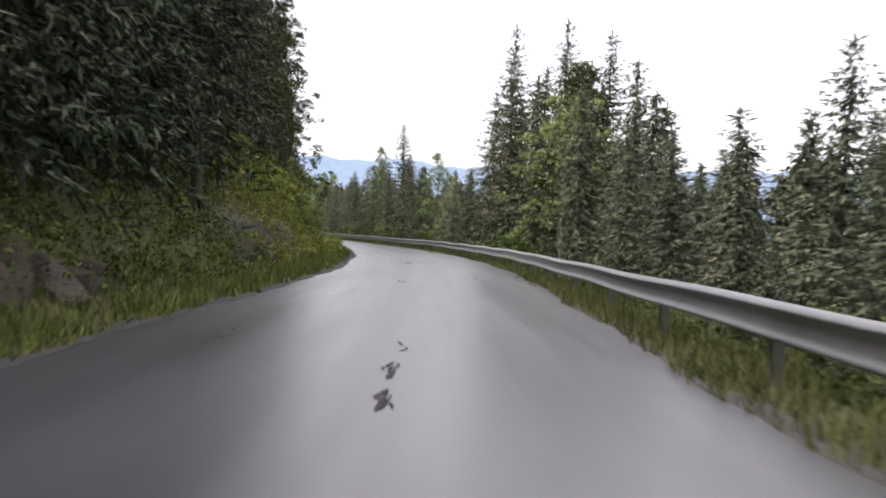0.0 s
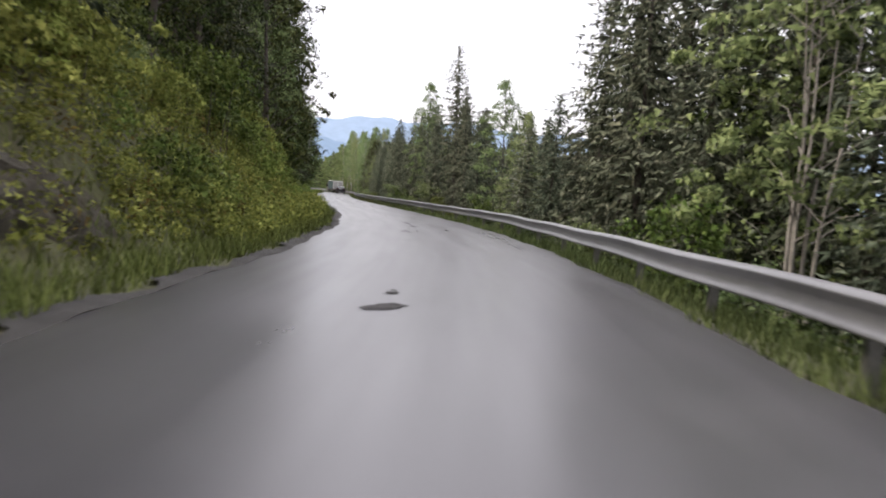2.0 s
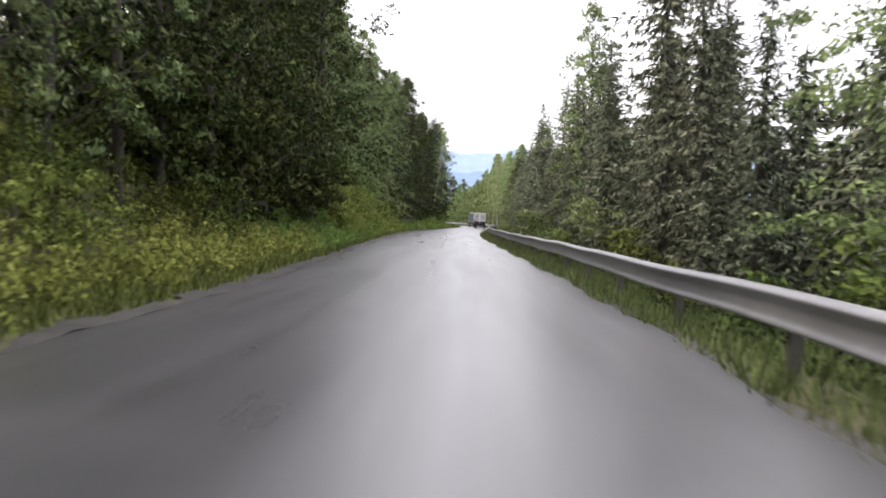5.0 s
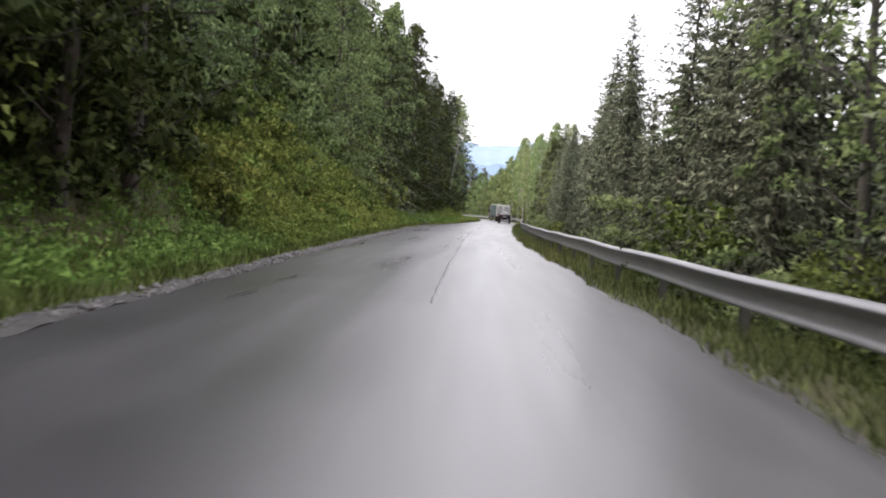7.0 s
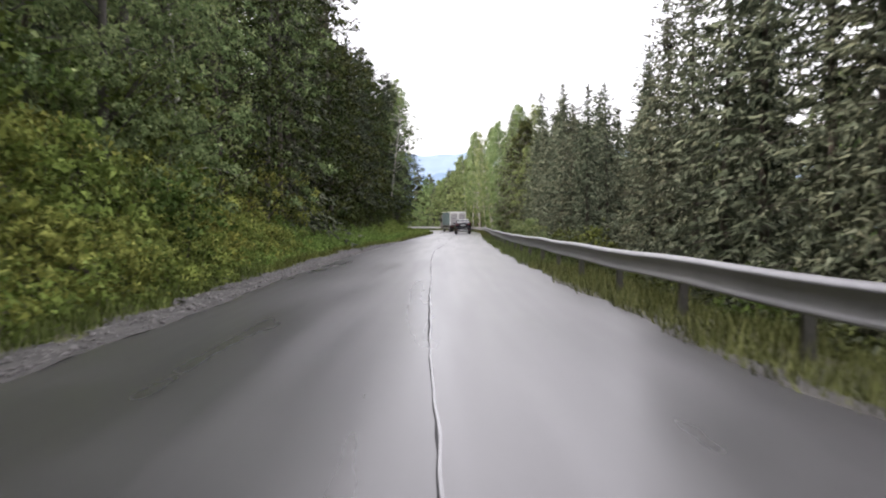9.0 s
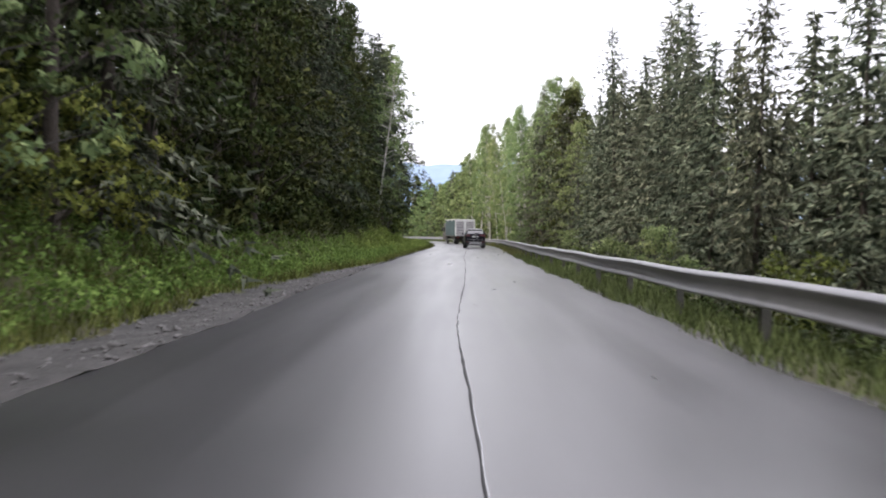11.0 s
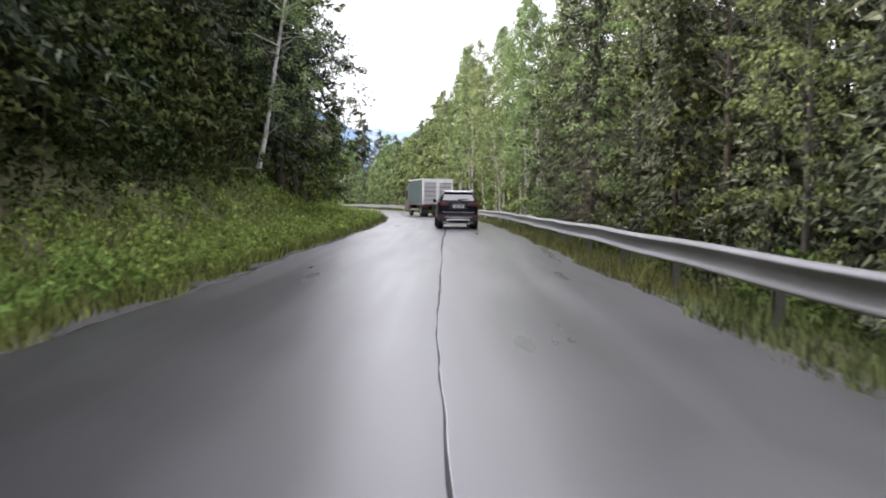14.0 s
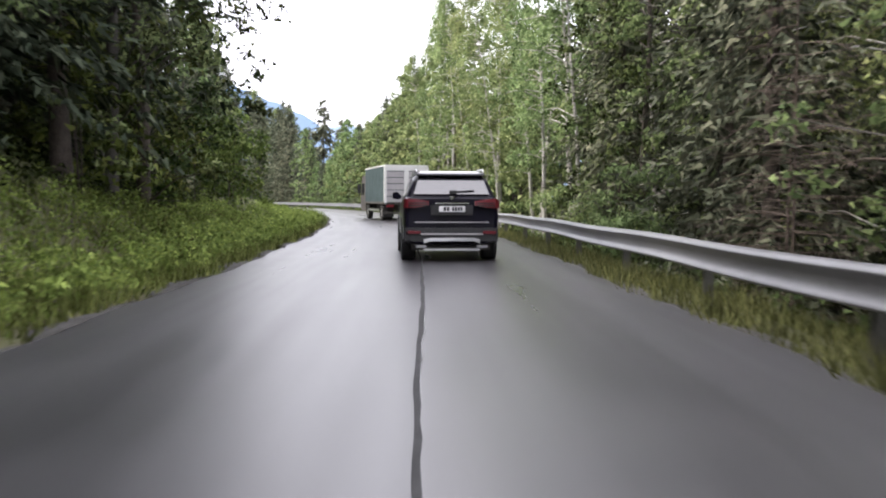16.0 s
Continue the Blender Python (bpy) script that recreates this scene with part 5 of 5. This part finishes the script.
def loft(sections):
    """Skin through rings of equal count, closed at both ends."""
    bm = bmesh.new()
    rings = [[bm.verts.new(p) for p in sec] for sec in sections]
    n = len(rings[0])
    for a, b in zip(rings, rings[1:]):
        for i in range(n):
            k = (i + 1) % n
            bm.faces.new((a[i], a[k], b[k], b[i]))
    bm.faces.new(rings[0][::-1])
    bm.faces.new(rings[-1])
    return bm


def panel(pts, thick):
    """A slightly proud plate with the given corners, thick towards its normal."""
    bm = bmesh.new()
    vs = [bm.verts.new(p) for p in pts]
    f = bm.faces.new(vs)
    bm.normal_update()
    n = f.normal.copy()
    ext = bmesh.ops.extrude_face_region(bm, geom=[f])
    bmesh.ops.translate(bm, verts=[v for v in ext["geom"] if isinstance(v, bmesh.types.BMVert)], vec=n * thick)
    return bm


def wheel(parent, x, y, r, wide, side, rim=0.62):
    """Tyre with tread and a dished rim with spokes; side is +1 or -1 for the outer face."""
    bm = bmesh.new()
    prof = [(-0.5, 0.80), (-0.5, 0.93), (-0.40, 0.99), (-0.15, 1.0), (0.15, 1.0), (0.40, 0.99), (0.5, 0.93), (0.5, 0.80), (0.3, rim), (-0.3, rim)]
    n = 28
    rings = []
    for k in range(n):
        a = 2 * math.pi * k / n
        rings.append([bm.verts.new((w * wide, math.cos(a) * r * q, math.sin(a) * r * q)) for w, q in prof])
    for k in range(n):
        for i in range(len(prof)):
            bm.faces.new((rings[k][i], rings[k][(i + 1) % len(prof)], rings[(k + 1) % n][(i + 1) % len(prof)], rings[(k + 1) % n][i]))
    w = new("wheel")
    w.parent = parent
    w.location = (x, y, r)
    shaped("tyre", bm, M_RUBBER, w, "black wet tyre")
    bm = bmesh.new()
    bmesh.ops.create_cone(bm, cap_ends=True, segments=24, radius1=r * rim * 1.02, radius2=r * rim * 0.96, depth=wide * 0.5, matrix=Matrix.Translation((side * wide * 0.08, 0, 0)) @ Matrix.Rotation(side * math.pi / 2, 4, "Y"))
    for k in range(5):
        a = 2 * math.pi * k / 5
        m = Matrix.Rotation(a, 4, "X") @ Matrix.Translation((side * wide * 0.36, 0, r * rim * 0.5)) @ Matrix.Diagonal((wide * 0.12, r * 0.14, r * rim * 0.95, 1))
        bmesh.ops.create_cube(bm, size=1, matrix=m)
    shaped("rim", bm, M_ALLOY, w)
    return w


def suv(s, d, turn):
    car = new("suv_car")
    x, y = on(s, d)
    car.location = (x, y, 0.012)
    car.rotation_euler = (0, 0, radians(heading(s) + turn))
    car.scale = (1.0, 1.0, 1.04)
    tagged(car, "dark wet off-road car on the road, sky sheen painted on its roof", "car")

    def ring(yy, w, zb, zt, tuck=0.0):
        half = [(0.0, zb), (w * 0.70, zb), (w * 0.93, zb + 0.06), (w * 0.99, zb + 0.20), (w, zb + 0.36), (w, zt - 0.34), (w * 0.985, zt - 0.14), (w * 0.95, zt - 0.03), (w * 0.88, zt), (0.0, zt + 0.02)]
        pts = half + [(-a, b) for a, b in half[-2:0:-1]]
        return [(a, yy + tuck * (b - zb), b) for a, b in pts]

    # lower body from the rear bumper to the nose
    secs = [ring(0.10, 0.86, 0.42, 1.16, 0.02), ring(0.02, 0.91, 0.36, 1.20, 0.10), ring(0.10, 0.945, 0.33, 1.24, 0.05), ring(0.35, 0.965, 0.30, 1.27), ring(1.2, 0.97, 0.28, 1.26),
            ring(2.4, 0.97, 0.27, 1.22), ring(3.4, 0.97, 0.28, 1.16), ring(4.2, 0.95, 0.30, 1.06), ring(4.65, 0.88, 0.33, 0.96), ring(4.86, 0.70, 0.40, 0.82)]
    shaped("body", loft(secs), M_PAINT, car)

    def ring2(z, y0, y1, w, corner):
        pts = []
        for cx, cy, a0 in ((w - corner, y1 - corner, 0), (-w + corner, y1 - corner, 90), (-w + corner, y0 + corner, 180), (w - corner, y0 + corner, 270)):
            for k in range(4):
                a = radians(a0 + 30 * k)
                pts.append((cx + corner * math.cos(a), cy + corner * math.sin(a), z))
        return pts

    shaped("cabin", loft([ring2(1.20, 0.12, 3.75, 0.90, 0.16), ring2(1.30, 0.17, 3.45, 0.875, 0.16), ring2(1.50, 0.31, 2.95, 0.79, 0.16), ring2(1.64, 0.42, 2.65, 0.715, 0.15), ring2(1.70, 0.55, 2.45, 0.66, 0.14)]), M_PAINT, car)
    # Silver on the roof stands in for the sky mirrored in dark paint.
    shaped("roof", loft([ring2(1.695, 0.40, 2.60, 0.70, 0.14), ring2(1.735, 0.42, 2.55, 0.69, 0.14), ring2(1.76, 0.62, 2.30, 0.58, 0.14)]), M_SILVER, car, "roof made silver in place of its sky reflection")
    # rear glass and its spoiler
    shaped("rear_window", panel([(-0.755, 0.150, 1.285), (0.755, 0.150, 1.285), (0.635, 0.405, 1.655), (-0.635, 0.405, 1.655)], 0.03), M_GLASS_DARK, car, "tinted rear window", False)
    sp = loft([[(xx, yy, zz) for xx, yy, zz in ((-w, 0.27, 1.672), (-w, 0.44, 1.665), (-w, 0.46, 1.72), (-w, 0.30, 1.70))] for w in (-0.68, 0.0, 0.68)])
    shaped("spoiler", sp, M_PAINT, car, "", True, 0.01)
    wiper = loft([[(0.02, 0.125, 1.33), (0.02, 0.15, 1.33), (0.02, 0.15, 1.36), (0.02, 0.125, 1.36)], [(0.46, 0.14, 1.37), (0.46, 0.165, 1.37), (0.46, 0.165, 1.385), (0.46, 0.14, 1.385)]])
    block(-0.04, 0.10, 0.10, 0.16, 1.315, 1.375, wiper)
    shaped("wiper", wiper, M_BLACK, car)
    for sg in (-1, 1):
        shaped("side_window", panel([(sg * 0.885, 0.55, 1.29), (sg * 0.885, 3.1, 1.25), (sg * 0.745, 2.55, 1.60), (sg * 0.765, 0.75, 1.60)][::sg], 0.012), M_GLASS_DARK, car, "dark side glass", False)
        rail_bm = bmesh.new()
        v, f = tube([(sg * 0.68, 0.52, 1.73), (sg * 0.69, 0.62, 1.785), (sg * 0.69, 1.5, 1.80), (sg * 0.69, 2.3, 1.775), (sg * 0.68, 2.42, 1.72)], [0.018] * 5, 6)
        vs = [rail_bm.verts.new(p) for p in v]
        for q in f:
            rail_bm.faces.new([vs[i] for i in q])
        shaped("roof_rail", rail_bm, M_SILVER, car)
        # lamps wrapping round the corner
        lamp = loft([[(sg * 0.46, 0.035, 1.085), (sg * 0.46, 0.12, 1.085), (sg * 0.46, 0.12, 1.165), (sg * 0.46, 0.04, 1.165)],
                     [(sg * 0.70, 0.008, 1.045), (sg * 0.70, 0.12, 1.045), (sg * 0.70, 0.14, 1.205), (sg * 0.70, 0.022, 1.205)],
                     [(sg * 0.89, 0.045, 1.035), (sg * 0.89, 0.18, 1.035), (sg * 0.885, 0.20, 1.215), (sg * 0.88, 0.062, 1.215)],
                     [(sg * 0.968, 0.16, 1.045), (sg * 0.95, 0.42, 1.06), (sg * 0.945, 0.44, 1.19), (sg * 0.955, 0.18, 1.20)]])
        lamp_ob = shaped("tail_lamp", lamp, M_RED, car, "unlit red tail lamp", True, 0.008)
        for z0, z1 in ((1.075, 1.09), (1.125, 1.14)):
            shaped("lamp_rib", block(sg * 0.50 if sg > 0 else -0.86, 0.86 if sg > 0 else -0.50, 0.0, 0.03, z0, z1), M_BLACK, lamp_ob, "dark rib across the lens", True, 0.003)
        shaped("reflector", block(sg * 0.62 if sg > 0 else -0.88, 0.88 if sg > 0 else -0.62, -0.012, 0.05, 0.545, 0.60), M_RED, car, "red bumper reflector", True, 0.006)
        mir = loft([[(sg * 0.93, 2.95, 1.22), (sg * 0.93, 3.03, 1.22), (sg * 0.93, 3.03, 1.28), (sg * 0.93, 2.95, 1.28)],
                    [(sg * 1.02, 2.90, 1.20), (sg * 1.02, 3.06, 1.20), (sg * 1.02, 3.06, 1.37), (sg * 1.02, 2.90, 1.37)],
                    [(sg * 1.13, 2.93, 1.22), (sg * 1.13, 3.04, 1.22), (sg * 1.13, 3.04, 1.35), (sg * 1.13, 2.93, 1.35)]])
        shaped("door_mirror", mir, M_PAINT, car, "", True, 0.015)
        shaped("exhaust_tip", block(sg * 0.50 if sg > 0 else -0.72, 0.72 if sg > 0 else -0.50, 0.0, 0.10, 0.275, 0.325), M_ALLOY, car, "dull exhaust tip", True, 0.012)
        wheel(car, sg * 0.83, 0.98, 0.385, 0.28, sg)
        wheel(car, sg * 0.83, 3.91, 0.385, 0.28, sg)
        for yy in (0.98, 3.91):
            arch = bmesh.new()
            bmesh.ops.create_cone(arch, cap_ends=True, segments=24, radius1=0.445, radius2=0.445, depth=0.05, matrix=Matrix.Translation((sg * 0.957, yy, 0.40)) @ Matrix.Rotation(math.pi / 2, 4, "Y"))
            shaped("wheel_arch", arch, M_BLACK, car)
    # tailgate: handle bar, badge, plate and bumper
    shaped("tailgate_bar", block(-0.34, 0.34, -0.006, 0.06, 1.115, 1.145), M_CHROME, car, "thin chrome tailgate bar", True, 0.006)
    badge = bmesh.new()
    bmesh.ops.create_cone(badge, cap_ends=True, segments=20, radius1=0.042, radius2=0.038, depth=0.02, matrix=Matrix.Translation((0, 0.075, 1.235)) @ Matrix.Rotation(math.pi / 2, 4, "X"))
    shaped("badge", badge, M_CHROME, car, "small round pale badge")
    shaped("plate_recess", block(-0.42, 0.42, -0.004, 0.05, 0.90, 1.10), M_BLACK, car, "", True, 0.012)
    plate = shaped("number_plate", block(-0.26, 0.26, -0.016, -0.006, 0.965, 1.075), M_WHITE, car, "white number plate with dark bars", True, 0.006)
    bars = bmesh.new()
    for x0, x1 in ((-0.17, -0.12), (-0.105, -0.055), (0.0, 0.04), (0.055, 0.095), (0.11, 0.15), (0.165, 0.205)):
        block(x0, x1, -0.020, -0.0155, 0.985, 1.055, bars)
    shaped("plate_bars", bars, M_INK, plate, "dark bars", False)
    # The crease's highlight, laid on as a thin silver strip.
    shaped("tailgate_crease", block(-0.74, 0.74, -0.004, 0.05, 0.758, 0.775), M_SILVER, car, "silver strip painted for the highlight on the tailgate crease", True, 0.006)
    shaped("bumper", loft([[(w, -0.02 + 0.06 * abs(w), 0.40), (w, 0.30, 0.40), (w, 0.30, 0.66), (w, 0.0 + 0.06 * abs(w), 0.66)] for w in (-0.93, -0.6, 0.0, 0.6, 0.93)]), M_BLACK, car, "dark bumper", True, 0.02)
    shaped("bumper_trim", block(-0.62, 0.62, -0.028, 0.05, 0.525, 0.555), M_SILVER, car, "thin silver bumper strip", True, 0.006)
    shaped("diffuser_plate", loft([[(w, -0.035 + 0.05 * abs(w), 0.40 - h), (w, 0.06, 0.40 - h), (w, 0.06, 0.465 - h * 0.5), (w, -0.03 + 0.05 * abs(w), 0.465 - h * 0.5)] for w, h in ((-0.56, 0.05), (-0.44, 0.0), (0.0, -0.01), (0.44, 0.0), (0.56, 0.05))]),
           M_SILVER, car, "silver bumper trim", True, 0.008)
    shaped("skid_plate", loft([[(w, -0.01, 0.225), (w, 0.14, 0.22), (w, 0.14, 0.255), (w, -0.01, 0.265)] for w in (-0.56, 0.0, 0.56)]), M_SILVER, car, "silver underbody plate", True, 0.008)
    shaped("underbody", block(-0.80, 0.80, 0.25, 4.5, 0.22, 0.40), M_CHASSIS, car)
    return car


def truck(s, d, turn):
    lorry = new("box_truck")
    x, y = on(s, d)
    lorry.location = (x, y, 0.012)
    lorry.rotation_euler = (0, 0, radians(heading(s) + turn))
    lorry.scale = (1.05, 1.0, 1.0)
    tagged(lorry, "lorry with grey-green tarpaulin sides and a white-framed rear", "truck")
    shaped("cargo_box", block(-1.24, 1.24, 0.04, 6.6, 1.10, 3.20), M_TARP, lorry, "grey-green tarpaulin sides", True, 0.02)
    shaped("roof", block(-1.26, 1.26, 0.0, 6.64, 3.202, 3.28), M_WHITE, lorry, "pale roof edge", True, 0.03)
    for sg in (-1, 1):
        shaped("corner_post", block(sg * 1.13 if sg > 0 else -1.27, 1.27 if sg > 0 else -1.13, -0.02, 0.12, 1.05, 3.20), M_WHITE, lorry, "white corner post", True, 0.012)
        for k in range(6):
            yy = 0.7 + k * 1.05
            shaped("side_strap", block(sg * 1.235 if sg > 0 else -1.255, 1.255 if sg > 0 else -1.235, yy, yy + 0.06, 1.12, 3.18), M_TARP, lorry, "", True)
        shaped("side_rail", block(sg * 1.20 if sg > 0 else -1.27, 1.27 if sg > 0 else -1.20, 0.0, 6.62, 1.00, 1.12), M_CHASSIS, lorry, "", True, 0.01)
        shaped("tail_lamp", block(sg * 0.72 if sg > 0 else -1.14, 1.14 if sg > 0 else -0.72, -0.03, 0.06, 0.80, 0.95), M_RED, lorry, "red rear lamp cluster", True, 0.01)
        shaped("mud_flap", block(sg * 0.62 if sg > 0 else -1.18, 1.18 if sg > 0 else -0.62, 0.55, 0.57, 0.22, 0.85), M_RUBBER, lorry, "", False)
        wheel(lorry, sg * 1.05, 1.35, 0.48, 0.30, sg, 0.55)
        wheel(lorry, sg * 0.72, 1.35, 0.48, 0.28, sg, 0.55)
        wheel(lorry, sg * 1.05, 6.1, 0.48, 0.28, sg, 0.55)
        shaped("side_guard", block(sg * 1.16 if sg > 0 else -1.20, 1.20 if sg > 0 else -1.16, 2.1, 5.4, 0.55, 0.68), M_SILVER, lorry, "", True, 0.01)
    shaped("top_rail", block(-1.13, 1.13, -0.02, 0.12, 2.94, 3.20), M_WHITE, lorry, "white upper door rail", True, 0.012)
    shaped("centre_post", block(-0.13, 0.13, -0.025, 0.10, 1.05, 2.94), M_WHITE, lorry, "white centre post", True, 0.012)
    for k in range(5):
        for x0, x1 in ((-1.12, -0.14), (0.14, 1.12)):
            z0 = 1.10 + k * 0.367
            shaped("rear_panel", block(x0, x1, 0.0, 0.08, z0, z0 + 0.325), M_PANEL, lorry, "", True, 0.015)
    shaped("door_sill", block(-1.27, 1.27, -0.03, 0.20, 0.96, 1.06), M_CHASSIS, lorry, "", True, 0.01)
    shaped("underrun_bar", block(-1.15, 1.15, 0.0, 0.10, 0.42, 0.54), M_CHASSIS, lorry, "dark bar under the tail", True, 0.01)
    shaped("chassis", block(-0.45, 0.45, 0.1, 8.3, 0.62, 0.98), M_CHASSIS, lorry, "", True, 0.02)
    cab = loft([[(-1.18, 6.85, z), (1.18, 6.85, z), (1.18, f, z), (-1.18, f, z)] for z, f in ((0.5, 8.75), (1.3, 8.85), (1.5, 8.8), (2.5, 8.45), (2.85, 8.0))])
    shaped("cab", cab, M_CHASSIS, lorry, "dark cab", True, 0.06)
    for sg in (-1, 1):
        shaped("cab_window", panel([(sg * 1.185, 7.35, 1.55), (sg * 1.185, 8.45, 1.55), (sg * 1.185, 8.25, 2.35), (sg * 1.185, 7.35, 2.35)][::sg], 0.01), M_GLASS_DARK, lorry, "", False)
        shaped("cab_mirror", block(sg * 1.25 if sg > 0 else -1.45, 1.45 if sg > 0 else -1.25, 8.35, 8.45, 1.7, 2.3), M_BLACK, lorry, "", True, 0.02)
    return lorry


suv(217.7, 0.55, 2.0)
truck(249.6, 0.95, 7.4)
